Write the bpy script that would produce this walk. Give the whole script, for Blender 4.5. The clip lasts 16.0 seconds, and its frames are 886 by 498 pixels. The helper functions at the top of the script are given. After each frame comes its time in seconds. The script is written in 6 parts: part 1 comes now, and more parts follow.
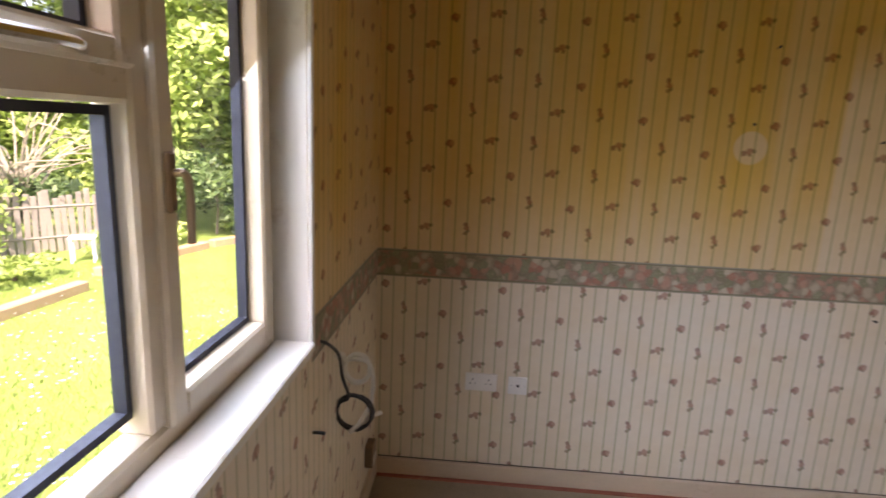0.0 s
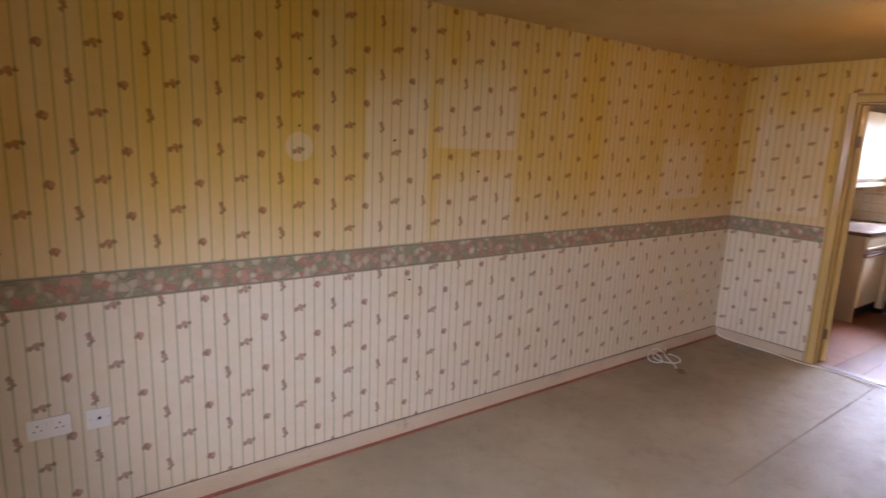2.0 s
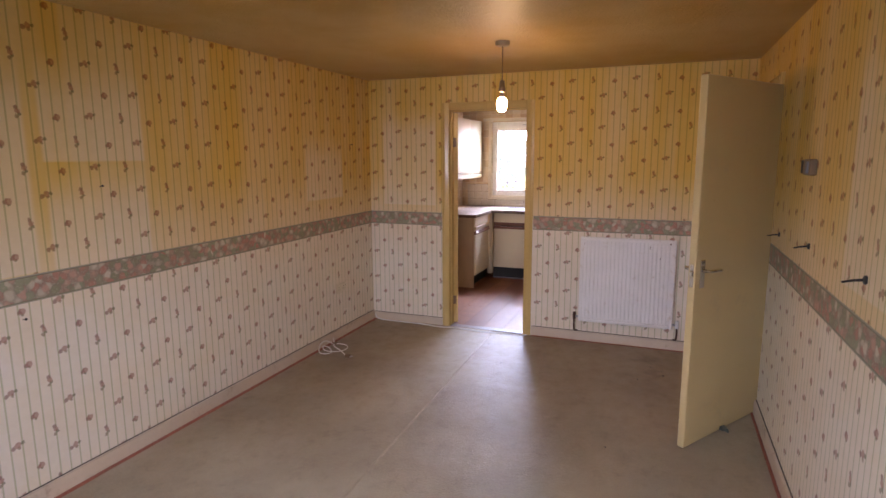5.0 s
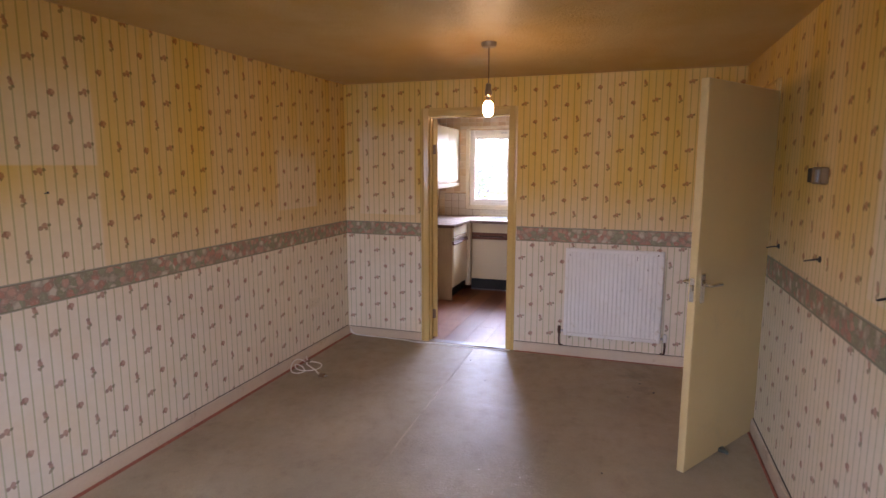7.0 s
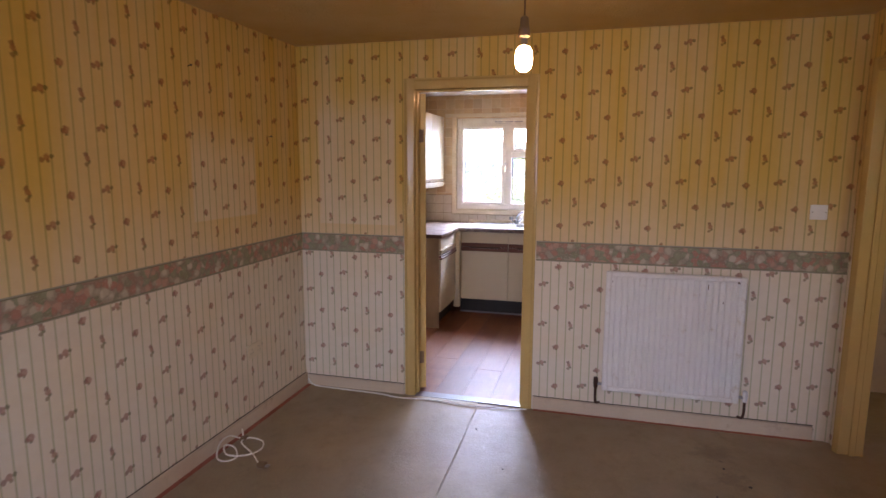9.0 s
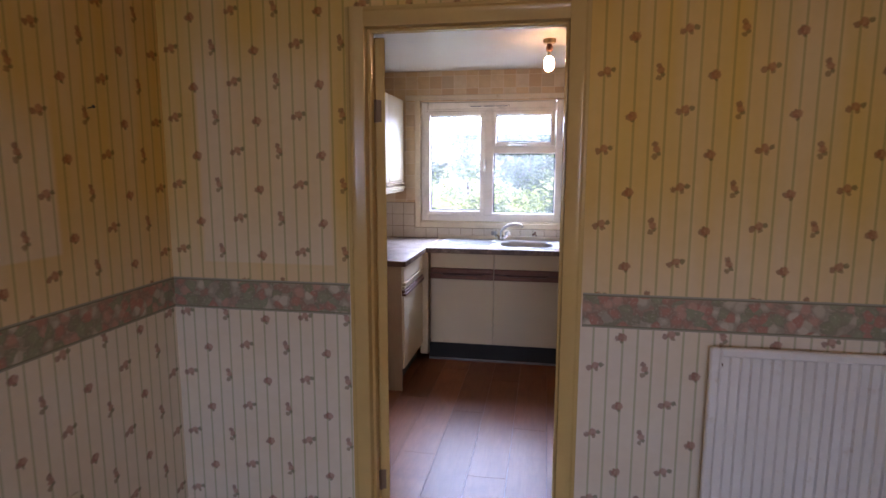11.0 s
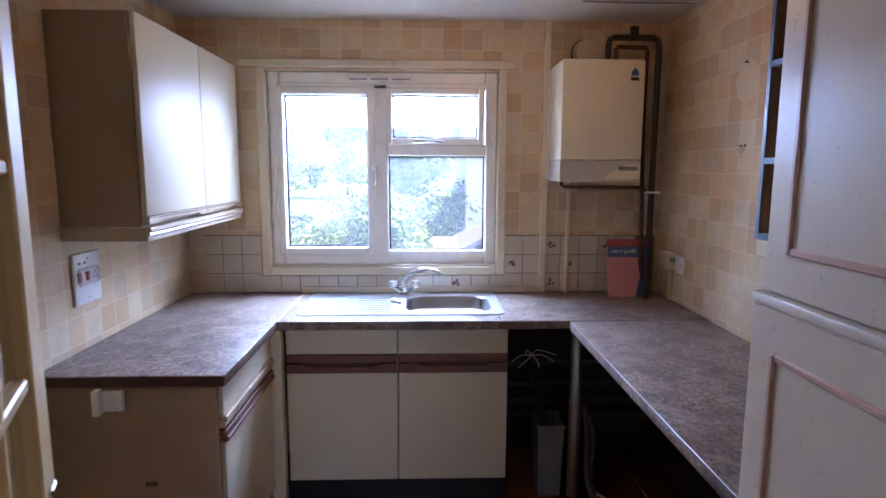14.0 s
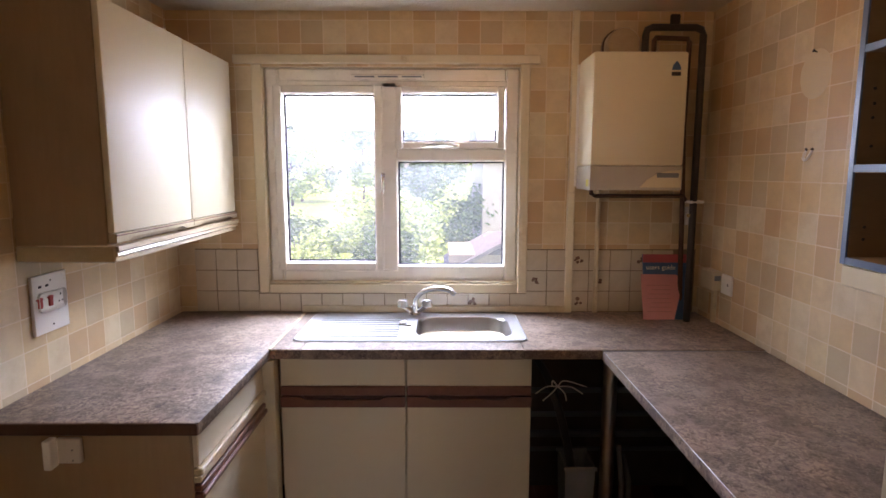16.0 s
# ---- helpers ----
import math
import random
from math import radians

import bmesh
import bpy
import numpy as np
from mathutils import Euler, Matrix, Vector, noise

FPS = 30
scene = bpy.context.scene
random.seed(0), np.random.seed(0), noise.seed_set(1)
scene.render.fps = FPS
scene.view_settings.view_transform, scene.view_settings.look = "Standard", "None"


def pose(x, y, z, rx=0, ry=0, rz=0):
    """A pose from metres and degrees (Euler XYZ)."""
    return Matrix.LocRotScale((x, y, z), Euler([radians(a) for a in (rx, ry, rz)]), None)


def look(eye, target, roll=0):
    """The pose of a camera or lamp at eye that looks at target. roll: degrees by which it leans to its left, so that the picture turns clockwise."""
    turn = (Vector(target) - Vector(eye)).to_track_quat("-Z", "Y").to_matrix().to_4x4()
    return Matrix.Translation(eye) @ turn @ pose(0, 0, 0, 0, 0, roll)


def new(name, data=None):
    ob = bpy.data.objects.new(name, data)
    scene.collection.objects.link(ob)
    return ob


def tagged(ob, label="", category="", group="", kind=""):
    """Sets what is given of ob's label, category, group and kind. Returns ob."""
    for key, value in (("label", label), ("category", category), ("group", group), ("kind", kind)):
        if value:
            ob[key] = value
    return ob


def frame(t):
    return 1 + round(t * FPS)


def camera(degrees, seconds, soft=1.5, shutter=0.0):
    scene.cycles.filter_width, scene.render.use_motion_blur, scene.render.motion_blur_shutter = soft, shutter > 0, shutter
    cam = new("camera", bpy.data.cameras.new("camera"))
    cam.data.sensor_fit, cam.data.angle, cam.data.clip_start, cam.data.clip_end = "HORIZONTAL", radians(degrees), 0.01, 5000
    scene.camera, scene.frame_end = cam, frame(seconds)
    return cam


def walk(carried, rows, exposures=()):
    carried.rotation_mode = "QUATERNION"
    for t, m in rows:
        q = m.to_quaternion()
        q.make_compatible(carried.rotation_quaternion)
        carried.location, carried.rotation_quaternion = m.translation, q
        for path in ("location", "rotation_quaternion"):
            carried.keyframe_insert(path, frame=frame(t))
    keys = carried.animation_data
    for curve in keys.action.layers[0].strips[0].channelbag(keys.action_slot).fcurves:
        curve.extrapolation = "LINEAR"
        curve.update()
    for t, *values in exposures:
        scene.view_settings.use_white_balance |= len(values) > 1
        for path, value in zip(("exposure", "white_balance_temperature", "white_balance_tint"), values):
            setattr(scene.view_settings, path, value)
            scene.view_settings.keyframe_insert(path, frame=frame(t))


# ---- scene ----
cam = camera(75.7, 16.0, 1.5, 0.3)
PATH = [
    (0, (0.474, 0.643, 1.591), (0.349, 2.595, 1.174), 2.5),
    (0.5, (0.542, 0.607, 1.602), (0.713, 2.557, 1.193), 2.1),
    (1, (0.549, 0.594, 1.602), (1.048, 2.49, 1.206), 2.4),
    (1.5, (0.522, 0.578, 1.616), (1.394, 2.334, 1.223), 2.5),
    (2, (0.523, 0.543, 1.619), (1.686, 2.125, 1.241), 2.2),
    (2.5, (0.497, 0.512, 1.576), (1.909, 1.886, 1.235), 1.7),
    (3, (0.505, 0.453, 1.587), (2.081, 1.634, 1.241), 1.3),
    (3.5, (0.5, 0.427, 1.594), (2.187, 1.444, 1.245), 0.5),
    (4, (0.502, 0.411, 1.594), (2.256, 1.308, 1.249), 0.0),
    (4.5, (0.5, 0.403, 1.603), (2.304, 1.195, 1.257), -0.1),
    (4.7, (0.503, 0.397, 1.596), (2.325, 1.152, 1.258), -0.2),
    (6.8, (0.611, 0.498, 1.582), (2.491, 1.118, 1.295), 0.0),
    (7, (0.693, 0.544, 1.574), (2.573, 1.162, 1.284), 0.1),
    (7.5, (0.934, 0.664, 1.576), (2.816, 1.273, 1.282), 0.1),
    (8, (1.227, 0.808, 1.552), (3.113, 1.409, 1.261), 0.1),
    (8.5, (1.565, 0.963, 1.548), (3.459, 1.535, 1.256), 0.2),
    (9, (1.923, 1.093, 1.523), (3.833, 1.609, 1.234), 0.2),
    (9.2, (2.064, 1.151, 1.53), (3.981, 1.645, 1.24), 0.2),
    (11.5, (3.736, 1.666, 1.507), (5.694, 1.954, 1.221), 0.1),
    (12, (4.071, 1.735, 1.524), (6.039, 1.944, 1.241), 0.1),
    (12.5, (4.419, 1.765, 1.52), (6.395, 1.905, 1.24), 0.1),
    (13, (4.726, 1.796, 1.517), (6.705, 1.876, 1.24), 0.1),
    (13.5, (4.996, 1.855, 1.514), (6.978, 1.844, 1.248), 0.2),
    (14, (5.185, 1.823, 1.543), (7.165, 1.76, 1.267), 0.2),
    (14.5, (5.348, 1.803, 1.546), (7.328, 1.718, 1.274), 0.3),
    (15, (5.444, 1.792, 1.55), (7.424, 1.71, 1.281), 0.3),
    (15.5, (5.479, 1.801, 1.554), (7.46, 1.742, 1.288), 0.2),
    (16, (5.485, 1.808, 1.56), (7.468, 1.802, 1.295), 0.1),
]
EXPOSURES = [(0, 2.3, 7700, 36), (0.5, 2.5, 7900, 39), (1.5, 2.7, 7800, 42), (2.5, 2.6, 7600, 43), (3.5, 2.7, 7600, 44), (7, 2.55, 7500, 44), (8, 2.55, 7400, 43), (9, 2.4, 7300, 43), (11.5, 1.85, 6400, 40), (12.5, 1.9, 5700, 39), (13.5, 2.02, 5400, 37), (14, 1.84, 5800, 38), (14.5, 1.74, 6700, 38), (16, 1.74, 7900, 39)]
walk(cam, [(t, look(eye, target, roll)) for t, eye, target, roll in PATH], EXPOSURES)

# ---- daylight ----
world = bpy.data.worlds.new("daylight")
scene.world = world
world.use_nodes = True
wn = world.node_tree.nodes
sky = wn.new("ShaderNodeTexSky")
sky.sky_type = "NISHITA"
sky.sun_disc = False
sky.sun_elevation = radians(53)
sky.sun_rotation = radians(200)
sky.air_density, sky.dust_density, sky.ozone_density = 1.0, 2.5, 1.5
world.node_tree.links.new(sky.outputs[0], wn["Background"].inputs[0])
wn["Background"].inputs[1].default_value = 0.15

sun = new("sun", bpy.data.lights.new("sun", "SUN"))
sun.data.energy, sun.data.angle, sun.data.color = 3.4, radians(4), (1.0, 0.95, 0.86)
sun.matrix_world = look((0, 0, 30), (-2.0, 15.0, 10.0))
BULB_GLOW = 23.0


def sky_lamp(name, place, way, wide, high, watts, spread):
    """Stands in for the light that comes down from the sky through a window."""
    ob = new(name, bpy.data.lights.new(name, "AREA"))
    ob.data.shape, ob.data.size, ob.data.size_y = "RECTANGLE", wide, high
    ob.data.energy, ob.data.color, ob.data.spread = watts, (0.48, 0.72, 1.0), radians(spread)
    ob.matrix_world = look(place, Vector(place) + Vector(way))


sky_lamp("sky_light_living", (-0.14, 1.18, 1.56), (1.0, 0.05, -0.85), 1.6, 0.85, 10.5, 122)
sky_lamp("sky_light_kitchen", (8.72, 2.04, 2.12), (-1.0, 0.0, -0.85), 1.3, 0.8, 40.0, 135)

# ---- the plan, in metres ----
WX, PX, KX = 0.04, 5.385, 8.18        # window wall, partition, kitchen window wall
LY, RY = 3.02, -0.212                   # long wall, door wall
KL, KR = 3.058, 0.575                   # kitchen side walls
PT = 0.105                             # partition thickness
CEIL, KCEIL = 2.283, 2.285
BAND0, BAND1 = 0.952, 1.074
OP0, OP1, OPH = 1.512, 2.217, 1.988     # doorway into the kitchen
HD0, HD1 = 4.40, 5.243                  # doorway into the hall
KW = (1.446, 2.628, 1.033, 2.038)      # kitchen window opening: y0 y1 z0 z1
LW = (0.28, 2.035, 1.012, 2.02)          # living room window opening
GROUND = -0.8


# ---- small tools for meshes ----
def bm_new():
    return bmesh.new()


def bm_box(bm, x0, y0, z0, x1, y1, z1, bev=0.0, seg=1):
    """Adds a box, with its edges rounded by bev."""
    m = Matrix.Translation(((x0 + x1) / 2, (y0 + y1) / 2, (z0 + z1) / 2)) @ Matrix.Diagonal((abs(x1 - x0), abs(y1 - y0), abs(z1 - z0), 1))
    made = bmesh.ops.create_cube(bm, size=1, matrix=m)["verts"]
    if bev > 0:
        edges = {e for v in made for e in v.link_edges}
        bmesh.ops.bevel(bm, geom=list(edges), offset=bev, segments=seg, affect="EDGES", profile=0.5)
    return bm


def bm_cyl(bm, p0, p1, r0, r1=None, seg=16):
    p0, p1 = Vector(p0), Vector(p1)
    d = p1 - p0
    m = Matrix.Translation((p0 + p1) / 2) @ d.to_track_quat("Z", "Y").to_matrix().to_4x4()
    bmesh.ops.create_cone(bm, cap_ends=True, segments=seg, radius1=r0, radius2=r0 if r1 is None else r1, depth=d.length, matrix=m)
    return bm


def smooth_line(points, n=6):
    pts = [Vector(p) for p in points]
    pts = [2 * pts[0] - pts[1]] + pts + [2 * pts[-1] - pts[-2]]
    out = []
    for a, b, c, d in zip(pts, pts[1:], pts[2:], pts[3:]):
        for k in range(n):
            t = k / n
            out.append(0.5 * (2 * b + (c - a) * t + (2 * a - 5 * b + 4 * c - d) * t * t + (3 * b - a - 3 * c + d) * t ** 3))
    return out + [pts[-2]]


def bm_tube(bm, points, r, seg=8, n=6, taper=1.0):
    line = smooth_line(points, n) if n else [Vector(p) for p in points]
    rings, up = [], Vector((0.31, 0.22, 0.92))
    for i, p in enumerate(line):
        d = (line[min(i + 1, len(line) - 1)] - line[max(i - 1, 0)]).normalized()
        a = d.cross(up)
        a = a.normalized() if a.length > 1e-3 else d.orthogonal().normalized()
        b = d.cross(a)
        rr = r * (1 + (taper - 1) * i / (len(line) - 1))
        rings.append([bm.verts.new(p + rr * (math.cos(k * math.tau / seg) * a + math.sin(k * math.tau / seg) * b)) for k in range(seg)])
    for u, v in zip(rings, rings[1:]):
        for k in range(seg):
            bm.faces.new((u[k], u[(k + 1) % seg], v[(k + 1) % seg], v[k]))
    bm.faces.new(rings[0])
    bm.faces.new(rings[-1])
    return bm


def bm_lathe(bm, profile, centre, axis="Z", seg=24):
    """Turns (radius, height) pairs round an axis through centre."""
    c, rings = Vector(centre), []
    for r, h in profile:
        ring = []
        for k in range(seg):
            a, b = r * math.cos(k * math.tau / seg), r * math.sin(k * math.tau / seg)
            ring.append(bm.verts.new(c + Vector({"Z": (a, b, h), "X": (h, a, b), "Y": (a, h, b)}[axis])))
        rings.append(ring)
    for u, v in zip(rings, rings[1:]):
        for k in range(seg):
            bm.faces.new((u[k], u[(k + 1) % seg], v[(k + 1) % seg], v[k]))
    bm.faces.new(rings[0])
    bm.faces.new(rings[-1])
    return bm


def bm_extrude(bm, outline, axis, a, b):
    """A prism: outline is pairs in the other two axes, in the order x y z."""
    def at(p, h):
        return {"X": (h, p[0], p[1]), "Y": (p[0], h, p[1]), "Z": (p[0], p[1], h)}[axis]
    lo = [bm.verts.new(at(p, a)) for p in outline]
    hi = [bm.verts.new(at(p, b)) for p in outline]
    n = len(outline)
    for k in range(n):
        bm.faces.new((lo[k], lo[(k + 1) % n], hi[(k + 1) % n], hi[k]))
    bm.faces.new(lo)
    bm.faces.new(hi)
    return bm


def finish(bm, name, smooth=35):
    bmesh.ops.recalc_face_normals(bm, faces=bm.faces)
    me = bpy.data.meshes.new(name)
    bm.to_mesh(me)
    bm.free()
    if smooth:
        me.polygons.foreach_set("use_smooth", [True] * len(me.polygons))
        me.set_sharp_from_angle(angle=radians(smooth))
    return me


def thing(name, at, label, category, group="", kind=""):
    ob = new(name)
    ob.empty_display_size = 0.05
    ob.matrix_world = at if isinstance(at, Matrix) else Matrix.Translation(at)
    return tagged(ob, label, category, group, kind)


def part(name, bm, material, parent=None, label="", local=False):
    """Links a bmesh as one mesh object under a thing or part; its points are in the world unless local."""
    ob = new(name, finish(bm, name))
    ob.data.materials.append(material)
    if parent:
        ob.parent = parent
        if not local:
            bpy.context.view_layer.update()
            ob.matrix_parent_inverse = parent.matrix_world.inverted()
    return tagged(ob, label)


def solid(name, bm, material, label, category, group="", kind=""):
    return tagged(part(name, bm, material), label, category, group, kind)


# ---- small tools for materials ----
class Net:
    def __init__(self, name):
        self.material = bpy.data.materials.new(name)
        self.material.use_nodes = True
        self.tree = self.material.node_tree
        self.bsdf = self.tree.nodes["Principled BSDF"]

    def node(self, kind):
        return self.tree.nodes.new(kind)

    def put(self, socket, value):
        if isinstance(value, bpy.types.NodeSocket):
            self.tree.links.new(value, socket)
        elif isinstance(value, (tuple, list)) and len(value) == 3 and socket.type == "RGBA":
            socket.default_value = (*value, 1)
        else:
            socket.default_value = value

    def math(self, op, a, b=0.0, c=0.0):
        n = self.node("ShaderNodeMath")
        n.operation = op
        for s, v in zip(n.inputs, (a, b, c)):
            self.put(s, v)
        return n.outputs[0]

    def vec(self, op, a, b=(0, 0, 0)):
        n = self.node("ShaderNodeVectorMath")
        n.operation = op
        self.put(n.inputs[0], a)
        self.put(n.inputs[1], b)
        return n.outputs["Value"] if op in ("LENGTH", "DISTANCE", "DOT_PRODUCT") else n.outputs[0]

    def scaled(self, v, k):
        return self.vec("MULTIPLY", v, k)

    def xyz(self, v):
        n = self.node("ShaderNodeSeparateXYZ")
        self.put(n.inputs[0], v)
        return n.outputs

    def join(self, x, y, z=0.0):
        n = self.node("ShaderNodeCombineXYZ")
        for s, v in zip(n.inputs, (x, y, z)):
            self.put(s, v)
        return n.outputs[0]

    def coords(self, kind="Object"):
        return self.node("ShaderNodeTexCoord").outputs[kind]

    def noise(self, v, scale, detail=3.0, rough=0.55, distort=0.0):
        n = self.node("ShaderNodeTexNoise")
        self.put(n.inputs["Vector"], v)
        for key, value in (("Scale", scale), ("Detail", detail), ("Roughness", rough), ("Distortion", distort)):
            n.inputs[key].default_value = value
        return n.outputs

    def voronoi(self, v, scale, feature="F1"):
        n = self.node("ShaderNodeTexVoronoi")
        n.feature = feature
        self.put(n.inputs["Vector"], v)
        n.inputs["Scale"].default_value = scale
        return n.outputs

    def ramp(self, fac, stops, constant=False):
        n = self.node("ShaderNodeValToRGB")
        if constant:
            n.color_ramp.interpolation = "CONSTANT"
        els = n.color_ramp.elements
        while len(els) < len(stops):
            els.new(0.5)
        for e, (p, c) in zip(els, stops):
            e.position, e.color = p, (*c, 1)
        self.put(n.inputs[0], fac)
        return n.outputs[0]

    def span(self, v, a, b, lo=0.0, hi=1.0, soft=True):
        n = self.node("ShaderNodeMapRange")
        if soft:
            n.interpolation_type = "SMOOTHSTEP"
        for s, x in zip(n.inputs, (v, a, b, lo, hi)):
            self.put(s, x)
        return n.outputs[0]

    def mix(self, fac, a, b, blend="MIX"):
        n = self.node("ShaderNodeMix")
        n.data_type, n.blend_type = "RGBA", blend
        self.put(n.inputs[0], fac)
        self.put(n.inputs[6], a)
        self.put(n.inputs[7], b)
        return n.outputs[2]

    def bump(self, height, strength=0.3, distance=0.002):
        n = self.node("ShaderNodeBump")
        n.inputs["Strength"].default_value, n.inputs["Distance"].default_value = strength, distance
        self.put(n.inputs["Height"], height)
        self.put(self.bsdf.inputs["Normal"], n.outputs[0])

    def out(self, colour, rough=0.6, metal=0.0, spec=0.5):
        self.put(self.bsdf.inputs["Base Color"], colour)
        self.put(self.bsdf.inputs["Roughness"], rough)
        self.put(self.bsdf.inputs["Metallic"], metal)
        self.put(self.bsdf.inputs["Specular IOR Level"], spec)
        return self.material


def plain(name, colour, rough=0.5, metal=0.0, vary=0.12, big=3.0, fine=60.0, relief=0.05, dirt=None, spec=0.5, stretch=(1, 1, 1)):
    """A surface of one colour with large and fine variation, a little relief and, if given, worn patches in the colour dirt."""
    n = Net(name)
    v = n.scaled(n.coords(), stretch)
    a, b = n.noise(v, big, 4)[0], n.noise(v, fine, 4, 0.65)[0]
    dark = tuple(c * (1 - 2.2 * vary) for c in colour)
    light = tuple(min(1, c * (1 + 0.9 * vary)) for c in colour)
    base = n.mix(n.math("MULTIPLY_ADD", a, 0.7, n.math("MULTIPLY", b, 0.3)), dark, light)
    if dirt:
        base = n.mix(n.math("MULTIPLY", n.span(n.noise(v, big * 2.3, 6, 0.7)[0], 0.56, 0.74), 0.6), base, dirt)
    if relief:
        n.bump(b, relief, 0.002)
    return n.out(base, n.span(b, 0.2, 0.8, max(0.03, rough - 0.07), min(1, rough + 0.08)), metal, spec)


def smooth_face(name, dark, light, rough):
    """A smooth factory finish with a slow drift of tone."""
    n = Net(name)
    v = n.coords()
    return n.out(n.mix(n.noise(v, 1.8, 2)[0], dark, light), n.span(n.noise(v, 4, 2)[0], 0.2, 0.8, rough - 0.03, rough + 0.03))


def glass_material(name, film):
    """Clear glass; film: share of a pale dust-like layer that stands in for glare haze."""
    n = Net(name)
    n.put(n.bsdf.inputs["Transmission Weight"], 1.0)
    n.put(n.bsdf.inputs["IOR"], 1.12)
    n.out((0.96, 0.98, 0.97), 0.0)
    if film:
        # pale translucent layer washes out the view as veiling glare would
        dust = n.node("ShaderNodeBsdfTranslucent")
        dust.inputs[0].default_value = (0.85, 0.88, 0.88, 1)
        both = n.node("ShaderNodeMixShader")
        n.put(both.inputs[0], n.span(n.noise(n.coords(), 6, 4)[0], 0.3, 0.7, film * 0.7, film * 1.3))
        n.tree.links.new(n.bsdf.outputs[0], both.inputs[1])
        n.tree.links.new(dust.outputs[0], both.inputs[2])
        n.tree.links.new(both.outputs[0], n.tree.nodes["Material Output"].inputs[0])
    return n.material


def wallpaper(name, pale=(), step=0.1588, rise=0.1164, shift=-0.025, lift=-0.553, jump=0.0, phase=0.0):
    """Striped paper with scattered sprigs, yellowed above the border except in the pale boxes (u0, u1, v0, v1) where things hung."""
    n = Net(name)
    uv = n.xyz(n.coords("UV"))
    u, v = uv[0], uv[1]
    both = n.join(u, v)
    wob = n.noise(both, 4, 3)[0]
    fine = n.noise(both, 260, 4, 0.7)[0]
    mottled = n.noise(both, 22, 5, 0.65)[0]
    paper = n.mix(mottled, (0.69, 0.61, 0.49), (0.79, 0.72, 0.62))
    # alternate stripes, a darker hairline between them
    s = n.math("MULTIPLY_ADD", u, 1 / (step * 0.3), phase)
    half = n.math("ABSOLUTE", n.math("SUBTRACT", n.math("FRACT", s), 0.5))
    paper = n.mix(n.math("MULTIPLY", n.span(half, 0.20, 0.24), 0.10), paper, (0.69, 0.66, 0.50))
    line = n.math("MULTIPLY", n.span(half, 0.11, 0.045), n.span(fine, 0.25, 0.6, 0.45, 0.95))
    paper = n.mix(line, paper, (0.45, 0.45, 0.29))
    # sprigs
    tall = n.math("MULTIPLY_ADD", v, 1 / rise, lift)
    rows = n.math("FLOOR", tall)
    odd = n.math("FLOORED_MODULO", rows, 2.0)
    uu = n.math("ADD", n.math("MULTIPLY_ADD", u, 1 / step, shift), n.math("MULTIPLY", odd, 0.5))
    if jump:
        uu = n.math("ADD", uu, n.math("MULTIPLY", n.math("LESS_THAN", u, -1.8), jump))
    cell = n.math("FLOOR", uu)
    kind = n.math("FLOORED_MODULO", n.math("ADD", cell, odd), 3.0)
    p = n.math("MULTIPLY", n.math("SUBTRACT", n.math("FRACT", uu), 0.5), step)
    q = n.math("MULTIPLY", n.math("SUBTRACT", n.math("FRACT", tall), 0.5), rise)
    ragged = n.noise(both, 75, 4, 0.7)[1]
    here = n.vec("ADD", n.join(p, q), n.scaled(n.vec("SUBTRACT", ragged, (0.5, 0.5, 0.5)), (0.02, 0.02, 0)))
    pick = n.math("DIVIDE", n.math("ADD", kind, 0.5), 3.0)
    sprigs = (  # for the three kinds of sprig: offset and radius in mm; then the two colours
        (((-20, -3, 11), (-4, 19, 10), (-9, -17, 11)), (0.22, 0.10, 0.09), (0.32, 0.17, 0.13)),
        (((20, 9, 9), (8, -10, 8), (4, -28, 7)), (0.13, 0.13, 0.07), (0.20, 0.19, 0.11)),
        (((5, -8, 8), (-4, -20, 9), (-3, -4, 6)), (0.22, 0.17, 0.10), (0.31, 0.22, 0.15)),
        (((0, 6, 14), (1, 3, 12), (4, -14, 15)), (0.33, 0.14, 0.11), (0.46, 0.24, 0.18)),
    )
    for blobs, c0, c1 in sprigs:
        table = n.ramp(pick, [(k / 3, tuple((w + 50) / 100 for w in b[:2]) + (b[2] / 100,)) for k, b in enumerate(blobs)], True)
        off = n.xyz(table)
        cx = n.math("MULTIPLY", n.math("SUBTRACT", off[0], 0.5), 0.1)
        cy = n.math("MULTIPLY", n.math("SUBTRACT", off[1], 0.5), 0.1)
        far = n.vec("DISTANCE", here, n.join(cx, cy))
        r = n.math("MULTIPLY", off[2], 0.112)
        mask = n.span(far, r, n.math("MULTIPLY", r, 0.7))
        paper = n.mix(n.math("MULTIPLY", mask, 0.74), paper, n.mix(n.span(ragged, 0.35, 0.65), c0, c1))
    # smoke stain: grows with height, hangs in streaks, stops at the border
    streak = n.noise(n.join(n.math("MULTIPLY", u, 3.5), n.math("MULTIPLY", v, 0.35)), 1.0, 4, 0.6)[0]
    stain = n.math("MULTIPLY", n.span(v, 1.02, 1.5, 0.6, 1.0), n.span(streak, 0.3, 0.66, 0.72, 1.0))
    stain = n.math("MULTIPLY", stain, n.span(v, 1.0, 1.05))
    stain = n.math("MAXIMUM", stain, n.math("MULTIPLY", n.span(wob, 0.3, 0.8, 0.45, 1.0), 0.24))
    keep = None
